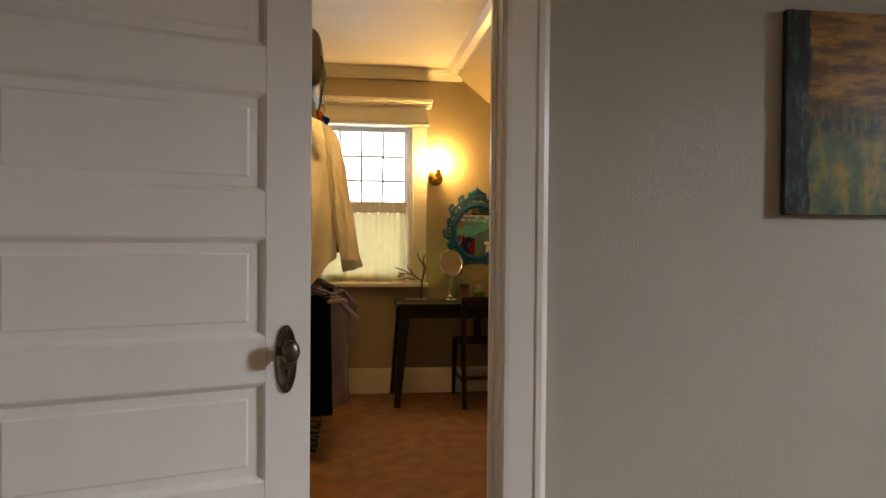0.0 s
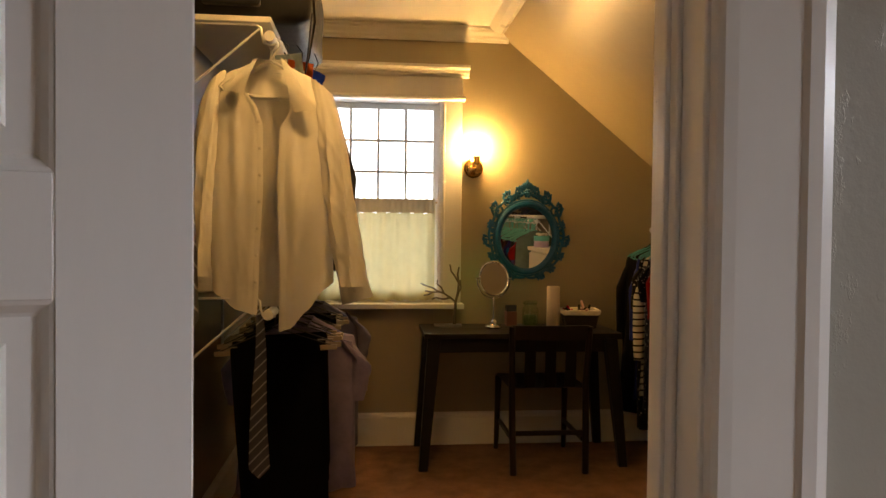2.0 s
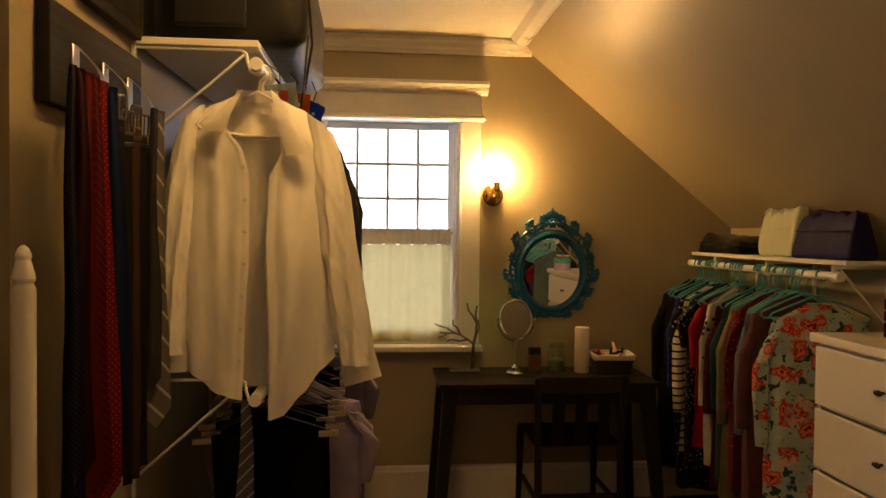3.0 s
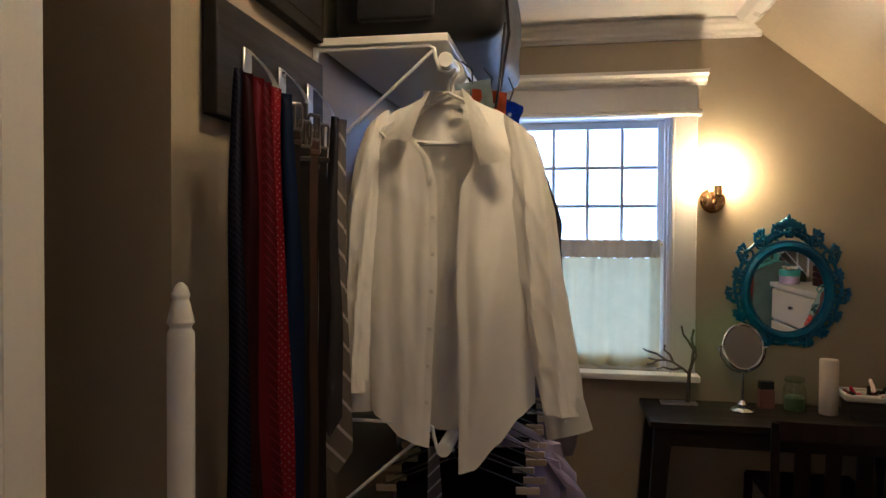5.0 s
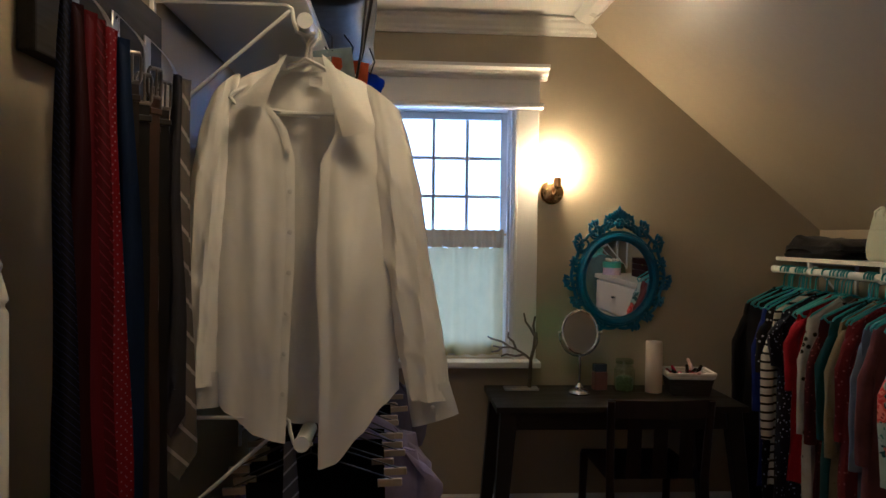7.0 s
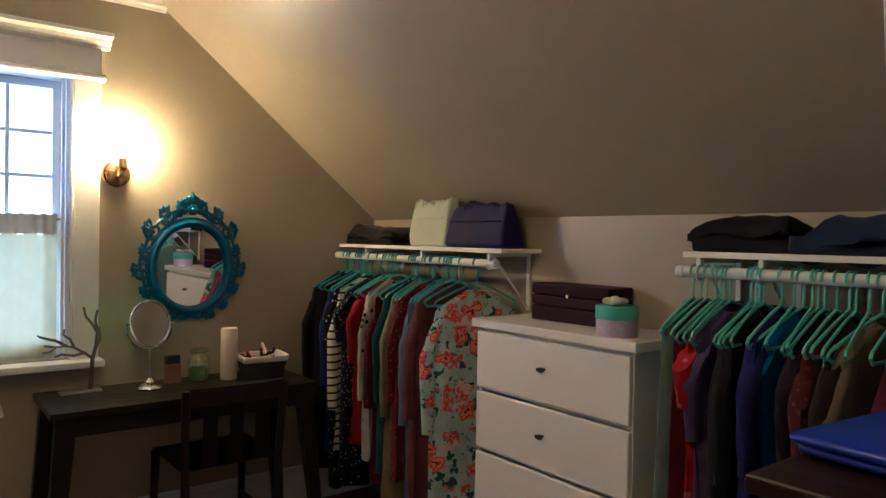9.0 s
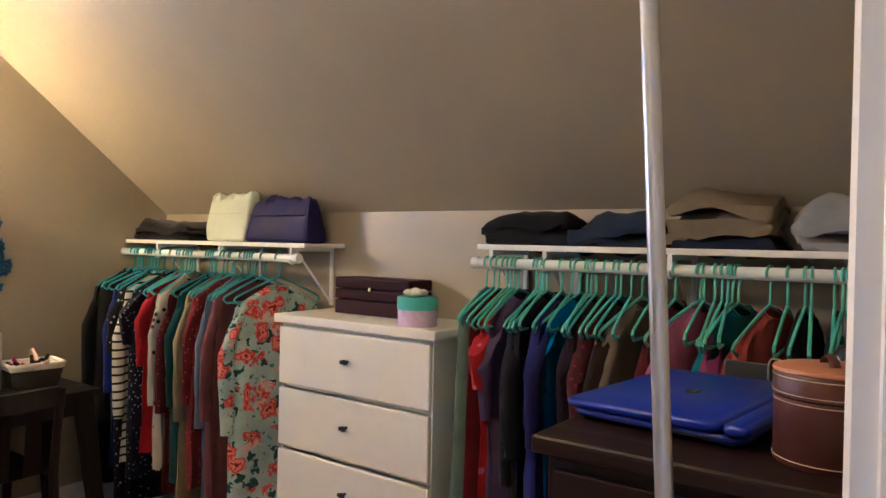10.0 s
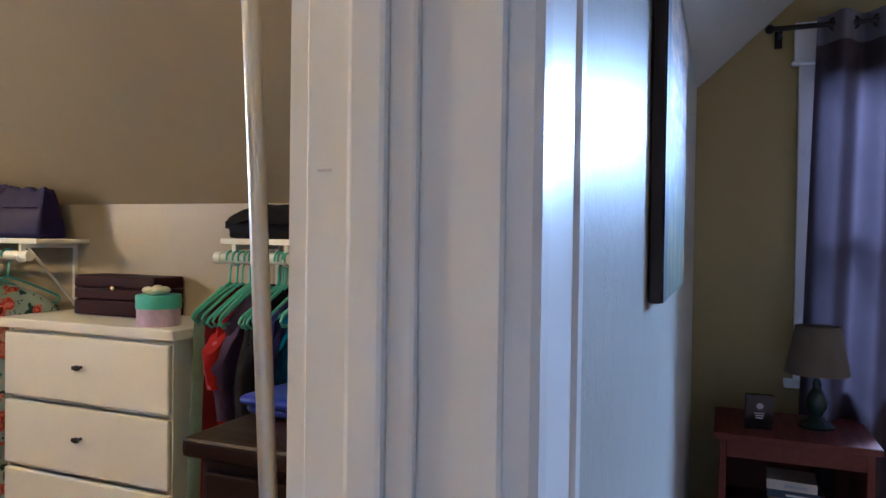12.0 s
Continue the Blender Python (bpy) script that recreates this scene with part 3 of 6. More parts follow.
def garment(name, mat, label, m, length, w=0.205, sleeve=0.5, depth=0.03, seed=0.0, flare=1.04, group="", cat="shirt", shoulder=0.070, sl_r=0.055):
    """A top or dress hung on a hanger, the shoulders along local x, the rod at the origin."""
    b, n, top = B(), 36, -0.080
    rows = [(top, 0.05, 0.016), (top - 0.02, 0.085, 0.02), (top - 0.045, 0.13, 0.023), (top - 0.07, 0.17, 0.025), (top - shoulder - 0.012, w - 0.008, 0.026), (top - shoulder - 0.05, w, 0.028)]
    nb = 12
    for k in range(1, nb + 1):
        v = k / nb
        rows.append((top - shoulder - 0.05 - (length - shoulder - 0.05) * v, w * (1 + (flare - 1) * v), depth * (1 + 0.35 * v)))
    rings = []
    for j, (z, hw, hd) in enumerate(rows):
        v = j / len(rows)
        ring = []
        for k in range(n):
            a = 2 * math.pi * k / n
            c, s = math.cos(a), math.sin(a)
            fold = 0.016 * v * math.sin(5 * a + seed * 7 + 2.2 * v) + 0.010 * v * ns(3 * c + seed, 3 * s, z * 4) + 0.008 * ns(seed + c * 5, z * 9, s * 5)
            x = hw * math.copysign(abs(c) ** 0.75, c) * (1 + 0.06 * v * ns(seed, z * 5, 1.7))
            y = hd * math.copysign(abs(s) ** 0.9, s) + fold
            dz = -0.012 * (1 - abs(c)) if j == len(rows) - 1 else 0.0
            if j == 0:
                dz = -0.025 * max(0, -s)
            ring.append(b.verts.new((x, y, z + dz)))
        rings.append(ring)
    for r0, r1 in zip(rings, rings[1:]):
        for k in range(n):
            b.faces.new((r0[k], r0[(k + 1) % n], r1[(k + 1) % n], r1[k]))
    neck = [v.co.copy() for v in rings[0]]
    ob = part(name, b, mat, smooth=True)
    tagged(ob, label, cat, group)
    ob.matrix_world = m
    part("neckband", tube(B(), neck[::3] + [neck[0]], 0.004, 6), mat, ob, smooth=True)
    if sleeve:
        for s in (-1, 1):
            b, seg, rg = B(), 12, []
            z0 = top - shoulder - 0.03
            steps = 9
            for k in range(steps + 1):
                v = k / steps
                cx = s * (w - 0.045 + 0.06 * min(1, v * 3) + 0.012 * math.sin(v * 3 + seed))
                cz, rr = z0 + 0.02 - sleeve * v, sl_r * (1 - 0.32 * v) * (0.75 if k == 0 else 1)
                yy = -0.012 * math.sin(v * 2.5 + seed)
                rg.append([b.verts.new((cx + rr * 0.8 * math.cos(2 * math.pi * q / seg) + 0.006 * ns(seed + q, v * 6, s), yy + rr * 0.55 * math.sin(2 * math.pi * q / seg) + 0.007 * ns(v * 7, seed, q * 1.3), cz + 0.03 * s * math.cos(2 * math.pi * q / seg) * (1 - v) * -1)) for q in range(seg)])
            for r0, r1 in zip(rg, rg[1:]):
                for q in range(seg):
                    b.faces.new((r0[q], r0[(q + 1) % seg], r1[(q + 1) % seg], r1[q]))
            part("sleeve", b, mat, ob, smooth=True)
    return ob


# ---- right-hand racks ----


def wall_shelf(name, x0, x1, y0, y1, z, label, brackets, rod_x, rod_z, rod_y0, rod_y1, wall_x, end=None):
    s = thing(name, label, "shelf", Matrix.Translation((x0, y0, z)))
    inv = Matrix.Translation((-x0, -y0, -z))
    def put(nm, bm, mt, lab="", smooth=False):
        bm.transform(inv)
        return part(nm, bm, mt, s, lab, smooth)
    put("board", box(B(), x0, x1, y0, y1, z - 0.018, z, 0.002), M_SHELF)
    b = B()
    tube(b, [(rod_x, rod_y0, rod_z), (rod_x, rod_y1, rod_z)], 0.0165, 16)
    for y in (rod_y0, rod_y1):
        tube(b, [(rod_x, y - 0.012, rod_z), (rod_x, y + 0.012, rod_z)], 0.019, 16)
    put("hanging_rod", b, M_BRACKET, "white tubular hanging rod", True)
    d = 1 if wall_x > rod_x else -1
    for y in brackets:
        b = B()
        box(b, min(rod_x, wall_x), max(rod_x, wall_x), y - 0.006, y + 0.006, z - 0.034, z - 0.018, 0.001)
        box(b, wall_x - d * 0.002, wall_x - d * 0.014, y - 0.008, y + 0.008, z - 0.26, z - 0.018, 0.001)
        tube(b, [(rod_x + d * 0.02, y, z - 0.03), (wall_x - d * 0.01, y, z - 0.25)], 0.005, 8)
        box(b, rod_x - 0.009, rod_x + 0.009, y - 0.007, y + 0.007, rod_z + 0.012, z - 0.018, 0.001)
        tube(b, [(rod_x + 0.021 * math.cos(a), y, rod_z + 0.021 * math.sin(a)) for a in [math.radians(q) for q in range(60, -200, -20)]], 0.0045, 6)
        put("bracket", b, M_BRACKET)
    return s


wall_shelf("closet_shelf", 1.80, 2.028, 3.99, 5.29, 1.366, "white wall shelf with a hanging rod below", (4.06, 4.52, 5.0), 1.80, 1.305, 4.03, 5.30, 2.03)
wall_shelf("closet_shelf", 1.80, 2.028, 1.99, 3.18, 1.378, "white wall shelf with folded jeans on it", (3.12, 2.93, 2.55), 1.80, 1.318, 1.985, 3.18, 2.03)

C = srgb
RACK_A = [  # y, cloth colour, kind, second colour, scale, length, sleeve, turn, label, category
    (5.21, C("15151a"), "plain", C("15151a"), 20, 0.95, 0.52, 4, "black long-sleeved top", "shirt"),
    (5.14, C("1a1a20"), "plain", C("1a1a20"), 20, 0.90, 0.0, -6, "black sleeveless dress", "dress"),
    (5.06, C("2438a0"), "plain", C("2438a0"), 20, 0.84, 0.50, 5, "royal blue long-sleeved blouse", "shirt"),
    (5.00, C("16171c"), "speckle", C("d8d4cc"), 38, 1.00, 0.30, -3, "black dress with scattered pale flowers", "dress"),
    (4.955, C("efe9dc"), "stripe", C("26262e"), 8.5, 0.80, 0.60, 4, "cream top with dark horizontal stripes", "shirt"),
    (4.875, C("20263f"), "speckle", C("c8ccd8"), 60, 0.86, 0.25, -4, "navy top with small pale dots", "shirt"),
    (4.77, C("c0141c"), "plain", C("c0141c"), 20, 0.72, 0.34, 3, "bright red short top", "shirt"),
    (4.71, C("e2ddd2"), "speckle", C("1c1c1e"), 22, 0.78, 0.50, 7, "white top with black blots", "shirt"),
    (4.60, C("5a1c22"), "speckle", C("8a4844"), 55, 0.86, 0.52, -2, "maroon printed blouse", "shirt"),
    (4.55, C("174f58"), "plain", C("174f58"), 20, 0.80, 0.48, 5, "dark teal long-sleeved top", "shirt"),
    (4.50, C("a89c78"), "speckle", C("80704a"), 70, 0.98, 0.54, 8, "cream lace cardigan", "cardigan"),
    (4.44, C("8c2c32"), "speckle", C("a86058"), 45, 0.80, 0.46, 3, "coral printed blouse", "shirt"),
    (4.37, C("8f9dbd"), "plain", C("8f9dbd"), 20, 0.90, 0.54, 6, "pale blue-grey long-sleeved shirt", "shirt"),
    (4.30, C("8a5458"), "speckle", C("70444a"), 60, 0.92, 0.50, 4, "dusty rose long-sleeved top", "shirt"),
    (4.135, C("d6ece2"), "floral", C("c8452f"), 11.5, 1.12, 0.52, -15, "mint dress printed with coral roses", "dress"),
]
for i, (y, c1, kd, c2, sc, ln, sl, rz, lab, cat) in enumerate(RACK_A):
    tone = {"stripe": 0.68, "floral": 0.56}.get(kd, 0.40)
    mt = cloth("cloth_a%d" % i, tuple(tone * k for k in c1), kd, tuple(0.6 * k for k in c2), sc)
    m = pose(1.80, y, 1.305, 0, random.uniform(-2, 2), rz)
    garment("hanging_" + cat, mt, lab + " on a turquoise hanger", m @ Matrix.Translation((0, 0, -0.035 if kd == "floral" else -0.008)), ln + 0.06, 0.19 if kd == "floral" else 0.200, sl * 0.95, 0.026, i * 1.37, 1.05, "clothes on the window-side rack", cat, 0.07, 0.046)
    hanger(M_HANGERA, "turquoise plastic clothes hanger on the white rod", "turquoise hangers", m)
for y in (5.175, 5.155, 5.08, 5.045, 5.025, 4.82, 4.80, 4.745, 4.728, 4.58, 4.565, 4.475, 4.425, 4.338, 4.315, 4.283, 4.23):
    hanger(M_HANGERA, "", "", pose(1.80, y, 1.305, 0, random.uniform(-3, 3), random.uniform(-8, 8)))

RACK_B = [
    (3.140, C("82988c"), "plain", C("82988c"), 20, 1.10, 0.0, 12, "pale mint long scarf dress", "dress"),
    (3.095, C("6a1214"), "plain", C("6a1214"), 20, 1.10, 0.0, 6, "dark red long dress", "dress"),
    (3.054, C("c2241f"), "speckle", C("e07a88"), 18, 1.10, 0.20, 2, "red dress with pink flowers", "dress"),
    (3.025, C("6d5a86"), "plain", C("6d5a86"), 20, 0.60, 0.30, -5, "dusty purple top", "shirt"),
    (2.963, C("22222a"), "speckle", C("55555c"), 140, 1.00, 0.50, 8, "black speckled knit dress", "dress"),
    (2.925, C("1d1d26"), "plain", C("1d1d26"), 20, 0.84, 0.40, -4, "black cotton top", "shirt"),
    (2.875, C("2b2a72"), "plain", C("2b2a72"), 20, 0.78, 0.36, 6, "indigo blue top", "shirt"),
    (2.82, C("1b78bc"), "plain", C("1b78bc"), 20, 0.58, 0.24, -26, "bright blue short-sleeved shirt", "shirt"),
    (2.765, C("2a1a2c"), "plain", C("2a1a2c"), 20, 0.74, 0.30, 3, "dark plum top", "shirt"),
    (2.735, C("5a2a30"), "speckle", C("8a2a38"), 40, 0.74, 0.36, 5, "dark red printed top", "shirt"),
    (2.63, C("9a8d7a"), "speckle", C("7c7263"), 160, 0.72, 0.46, -24, "taupe knitted cardigan", "cardigan"),
    (2.69, C("33241f"), "speckle", C("c8b8a8"), 26, 0.70, 0.40, 4, "black top with pale flowers", "shirt"),
    (2.537, C("5c1722"), "plain", C("5c1722"), 20, 0.62, 0.42, -6, "burgundy sweater", "sweater"),
    (2.47, C("d47aa4"), "plain", C("d47aa4"), 20, 0.56, 0.40, -30, "pink fleece top", "sweater"),
    (2.415, C("8c3a6c"), "plain", C("8c3a6c"), 20, 0.60, 0.40, 5, "magenta sweater", "sweater"),
    (2.375, C("1f7488"), "plain", C("1f7488"), 20, 0.62, 0.40, -26, "teal sweater", "sweater"),
    (2.30, C("e06a60"), "plain", C("e06a60"), 20, 0.36, 0.16, -22, "coral top hung on one shoulder", "shirt"),
    (2.22, C("1a1a1e"), "plain", C("1a1a1e"), 20, 0.70, 0.40, 0, "black cotton top", "shirt"),
    (2.14, C("232327"), "plain", C("232327"), 20, 0.74, 0.40, 0, "charcoal cotton top", "shirt"),
]
for i, (y, c1, kd, c2, sc, ln, sl, rz, lab, cat) in enumerate(RACK_B):
    mt = cloth("cloth_b%d" % i, tuple(0.55 * k for k in c1), kd, tuple(0.7 * k for k in c2), sc)
    tilt = -2 + random.uniform(-3, 3)
    m = pose(1.80, y, 1.318, 0, tilt, 0.6 * rz - 1)
    garment("hanging_" + cat, mt, lab + " on a mint hanger", m @ Matrix.Translation((0.015, 0, -0.010)), ln, 0.188, sl * 0.9, 0.026, 40 + i * 1.71, 1.08, "clothes on the door-side rack", cat, 0.075, 0.048)
    hanger(M_HANGER, "mint green plastic clothes hanger on the white rod", "mint hangers", m)
for y in (3.115, 3.07, 3.04, 2.948, 2.937, 2.842, 2.794, 2.781, 2.705, 2.659, 2.592, 2.461, 2.433, 2.40, 2.389, 2.259, 2.206, 2.157, 2.13):
    hanger(M_HANGER, "", "", pose(1.80, y, 1.318, 0, random.uniform(-6, 3), random.uniform(-6, 10)))

# ---- white dresser ----
M_DRESSER = plain("white_dresser_paint", (0.76, 0.72, 0.62), 0.38, var=0.04, scale=2, bscale=70, bstr=0.06)
d = thing("dresser", "cream white tall chest of drawers with dark knobs", "dresser", Matrix.Translation((1.70, 3.65, 0)))
for y0, y1 in ((-0.365, -0.347), (0.347, 0.365)):
    part("side_panel", box(B(), 0.018, 0.322, y0, y1, 0, 1.062, 0.0015), M_DRESSER, d)
part("back_panel", box(B(), 0.31, 0.322, -0.347, 0.347, 0.04, 1.062), M_DRESSER, d)
for z in (0.115, 0.358, 0.592, 0.827, 1.045):
    part("rail", box(B(), 0.022, 0.31, -0.347, 0.347, z - 0.008, z + 0.012), M_DRESSER, d)
part("kickboard", box(B(), 0.03, 0.045, -0.347, 0.347, 0, 0.107), M_DRESSER, d)
part("top", box(B(), -0.008, 0.326, -0.388, 0.388, 1.062, 1.096, 0.006, 3), M_DRESSER, d)
for z0, z1 in ((0.127, 0.345), (0.362, 0.58), (0.597, 0.815), (0.832, 1.048)):
    dr = part("drawer", box(B(), 0.0, 0.02, -0.362, 0.362, z0, z1, 0.007, 3), M_DRESSER, d)
    b = B()
    lathe(b, [(0.005, 0), (0.005, 0.012), (0.009, 0.016), (0.010, 0.022), (0.007, 0.027), (0.001, 0.028)], 16, Matrix.Translation((0, 0, (z0 + z1) / 2 + 0.012)) @ pose(0, 0, 0, 0, -90))
    box(b, -0.026, -0.018, -0.018, 0.018, (z0 + z1) / 2 + 0.005, (z0 + z1) / 2 + 0.019, 0.003)
    part("knob", b, M_BLACKMETAL, dr, "small dark metal drawer pull", True)

# ---- desk, chair ----
dk = thing("desk", "black-brown wooden desk with splayed legs under the window wall", "desk", Matrix.Translation((0.905, 5.06, 0)))
part("desktop", box(B(), -0.548, 0.548, -0.215, 0.222, 0.704, 0.730, 0.003, 2), M_DESK, dk)
b = B()
box(b, -0.49, 0.49, -0.185, -0.167, 0.625, 0.704, 0.002), box(b, -0.49, 0.49, 0.175, 0.193, 0.625, 0.704, 0.002)
for x in (-0.49, 0.472):
    box(b, x, x + 0.018, -0.167, 0.175, 0.625, 0.704, 0.002)
part("apron", b, M_DESK, dk)
for sx in (-1, 1):
    for sy in (-1, 1):
        b = B()
        t = [(sx * 0.49, sy * 0.175 + 0.005), (sx * 0.55, sy * 0.235 if sy < 0 else 0.21)]
        vs = []
        for (cx, cy), z, hw in ((t[0], 0.704, 0.036), (t[1], 0.0, 0.024)):
            vs.append([b.verts.new((cx + hw * u, cy + hw * 0.8 * v, z)) for u, v in ((-1, -1), (1, -1), (1, 1), (-1, 1))])
        for k in range(4):
            b.faces.new((vs[0][k], vs[0][(k + 1) % 4], vs[1][(k + 1) % 4], vs[1][k]))
        b.faces.new(vs[0]), b.faces.new(vs[1][::-1])
        bmesh.ops.bevel(b, geom=list(b.edges), offset=0.003, segments=1, affect="EDGES")
        part("leg", b, M_DESK, dk)
M_CHAIR = wood("dark_walnut_stain", (0.008, 0.005, 0.004), (0.018, 0.010, 0.008), 0.38, (12, 12, 1))
ch = thing("desk_chair", "dark-stained wooden chair pushed under the desk", "chair", Matrix.Translation((1.02, 4.96, 0)))
b = B()
sheet(b, lambda u, v: Vector((-0.215 + 0.43 * u, -0.20 + 0.41 * v, 0.452 - 0.012 * math.sin(math.pi * u) * math.sin(math.pi * v))), 8, 8, 0.02)
part("seat", b, M_CHAIR, ch, smooth=True)
for sx in (-1, 1):
    b = B()
    tube(b, [(sx * 0.195, -0.235, 0.0), (sx * 0.20, -0.215, 0.25), (sx * 0.20, -0.20, 0.45), (sx * 0.205, -0.215, 0.62), (sx * 0.21, -0.235, 0.785)], 0.019, 10, 0.016)
    part("leg", b, M_CHAIR, ch, "tall rear leg running up into the back", True)
    b = B()
    tube(b, [(sx * 0.205, 0.235, 0.0), (sx * 0.20, 0.20, 0.44)], 0.014, 10, 0.02)
    part("leg", b, M_CHAIR, ch, smooth=True)
b = B()
extrude(b, [(-0.208 + 0.416 * k / 8, -0.235 - 0.022 * math.sin(math.pi * k / 8)) for k in range(9)] + [(0.208 - 0.416 * k / 8, -0.213 - 0.022 * math.sin(math.pi * k / 8)) for k in range(9)], "z", 0.715, 0.79)
part("top_rail", b, M_CHAIR, ch)
for x in (-0.11, 0.0, 0.11):
    b = B()
    sheet(b, lambda u, v: Vector((x - 0.03 + 0.06 * u, -0.238 + 0.02 * (1 - v), 0.46 + 0.257 * v)), 2, 6, 0.01)
    part("back_slat", b, M_CHAIR, ch)
b = B()
box(b, -0.19, 0.19, -0.215, -0.197, 0.20, 0.225, 0.003), box(b, -0.2, -0.182, -0.19, 0.2, 0.16, 0.185, 0.003), box(b, 0.182, 0.2, -0.19, 0.2, 0.16, 0.185, 0.003)
part("stretcher", b, M_CHAIR, ch)

# ---- chest by the door ----
cb = thing("tall_chest", "dark mahogany chest beside the closet doorway", "chest", Matrix.Translation((1.14, 2.215, 0)))
part("body", box(B(), -0.285, 0.30, -0.215, 0.21, 0.06, 1.066, 0.004, 2), M_CHEST, cb)
part("top", box(B(), -0.31, 0.31, -0.228, 0.228, 1.066, 1.094, 0.008, 3), M_CHEST, cb)
for k in range(4):
    part("drawer", box(B(), -0.298, -0.286, -0.20, 0.195, 0.10 + 0.24 * k, 0.325 + 0.24 * k, 0.004, 2), M_CHEST, cb)
part("plinth", box(B(), -0.27, 0.29, -0.205, 0.20, 0, 0.06), M_CHEST, cb)

# ---- left wardrobe: rods, shelf ----
s = thing("wardrobe_shelf", "white wall shelf with two hanging rods and wire brackets", "shelf", Matrix.Translation((-0.58, 3.49, 0)))
inv = Matrix.Translation((0.58, -3.49, 0))


def putl(nm, bm, mt, lab="", smooth=False):
    bm.transform(inv)
    return part(nm, bm, mt, s, lab, smooth)


putl("board", box(B(), -0.585, -0.262, 3.49, 5.18, 1.957, 1.977, 0.002), M_SHELF)
for z, nm in ((1.909, "upper_rod"), (0.993, "lower_rod")):
    putl(nm, tube(B(), [(-0.264, 3.47, z), (-0.264, 5.2, z)], 0.0175, 18), M_BRACKET, "", True)
for z in (1.95, 1.045):
    for y in (3.50, 4.35, 5.12):
        b = B()
        tube(b, [(-0.592, y, z), (-0.31, y, z), (-0.296, y, z - 0.008), (-0.293, y, z - 0.03), (-0.285, y, z - 0.058), (-0.264, y, z - 0.066), (-0.244, y, z - 0.058)], 0.0045, 8)
        tube(b, [(-0.30, y, z - 0.012), (-0.592, y, z - 0.27)], 0.0042, 8)
        box(b, -0.598, -0.588, y - 0.008, y + 0.008, z - 0.32, z + 0.006, 0.001)
        putl("bracket", b, M_BRACKET, "white wire bracket", True)

# ---- hung white shirt ----
M_SHIRT = cloth("white_cotton", (0.82, 0.80, 0.75), "plain", (1, 1, 1), 20, 0.8, 700, 0.03, 0.15, crease=0.10)
SX, SY = -0.272, 3.545
sh = thing("dress_shirt", "white long-sleeved dress shirt hung unbuttoned on the rod end", "shirt", Matrix.Translation((SX, SY, 1.909)))


def along(pts, t):
    """Smooth reading of a list of (place, value) at t."""
    if t <= pts[0][0]:
        return pts[0][1]
    for (a, p), (c, q) in zip(pts, pts[1:]):
        if t <= c:
            k = (t - a) / (c - a)
            k = k * k * (3 - 2 * k) * 0.5 + k * 0.5
            return p + (q - p) * k
    return pts[-1][1]


SIDE = {-1: [(0.0, -0.19), (0.08, -0.205), (0.3, -0.200), (0.6, -0.202), (1.0, -0.205)], 1: [(0.0, 0.205), (0.08, 0.215), (0.3, 0.205), (0.6, 0.212), (1.0, 0.222)]}
EDGE = {-1: [(0.0, -0.050), (0.12, -0.078), (0.20, -0.030), (0.27, -0.014), (0.5, -0.012), (0.8, -0.024), (1.0, -0.030)], 1: [(0.0, 0.046), (0.12, 0.066), (0.20, 0.075), (0.28, 0.042), (0.5, 0.036), (0.8, 0.046), (1.0, 0.044)]}
TOPZ = {-1: [(0.0, -0.150), (0.25, -0.125), (0.6, -0.100), (1.0, -0.075)], 1: [(0.0, -0.078), (0.4, -0.108), (0.75, -0.142), (1.0, -0.178)]}
HEMZ = {-1: [(0.0, -0.80), (0.25, -0.852), (0.6, -0.900), (1.0, -0.918)], 1: [(0.0, -0.972), (0.2, -0.962), (0.5, -0.905), (0.8, -0.838), (1.0, -0.812)]}
PLEATS = [(-0.158, 0.022, 0.018, 0.03), (-0.095, 0.018, 0.016, -0.04), (-0.045, 0.014, 0.008, 0.02), (0.085, 0.018, 0.013, -0.03), (0.128, 0.026, 0.026, 0.12), (0.180, 0.016, 0.016, -0.03)]


def relief(x, z, down):
    h = 0.0
    for x0, wid, amp, lean in PLEATS:
        q = (x - x0 - lean * (z + 0.5) - 0.012 * ns(x0 * 30, z * 3, 0)) / (wid * (0.8 + 0.5 * down))
        h += amp * math.exp(-q * q) * (0.25 + 0.75 * down) * (0.6 + 0.4 * math.sin(5 * z + 40 * x0))
    h += 0.016 * ns(x * 6, z * 2.5, 3) * down + 0.003 * ns(x * 20, z * 7, 5) + 0.0010 * ns(x * 60, z * 26, 8)
    # drag lines pulled from the shoulder towards the open edge
    h += 0.0015 * math.sin(60 * (x * 0.8 + z)) * math.exp(-((z + 0.26) / 0.09) ** 2) * math.exp(-((abs(x) - 0.12) / 0.06) ** 2)
    return h


def front_panel(side):
    def f(u, v):
        z = along(TOPZ[side], u) + (along(HEMZ[side], u) - along(TOPZ[side], u)) * v
        k = min(1.0, max(0.0, (-0.06 - z) / 0.88))
        out, edge = along(SIDE[side], k), along(EDGE[side], k)
        x = out + (edge - out) * u if side < 0 else edge + (out - edge) * u
        down = min(1.0, v * 2.2)
        y = -0.012 - 0.045 * min(1.0, v * 9) ** 0.7 + 0.052 * (abs(x) / 0.215) ** 4 - relief(x, z, down)
        if side > 0:
            y -= 0.012 * math.exp(-((x - edge) / 0.02) ** 2) * v
        y += 0.02 * max(0, v - 0.9) * 10 * math.sin(30 * x) * 0.25
        return Vector((x, y, z))
    return f


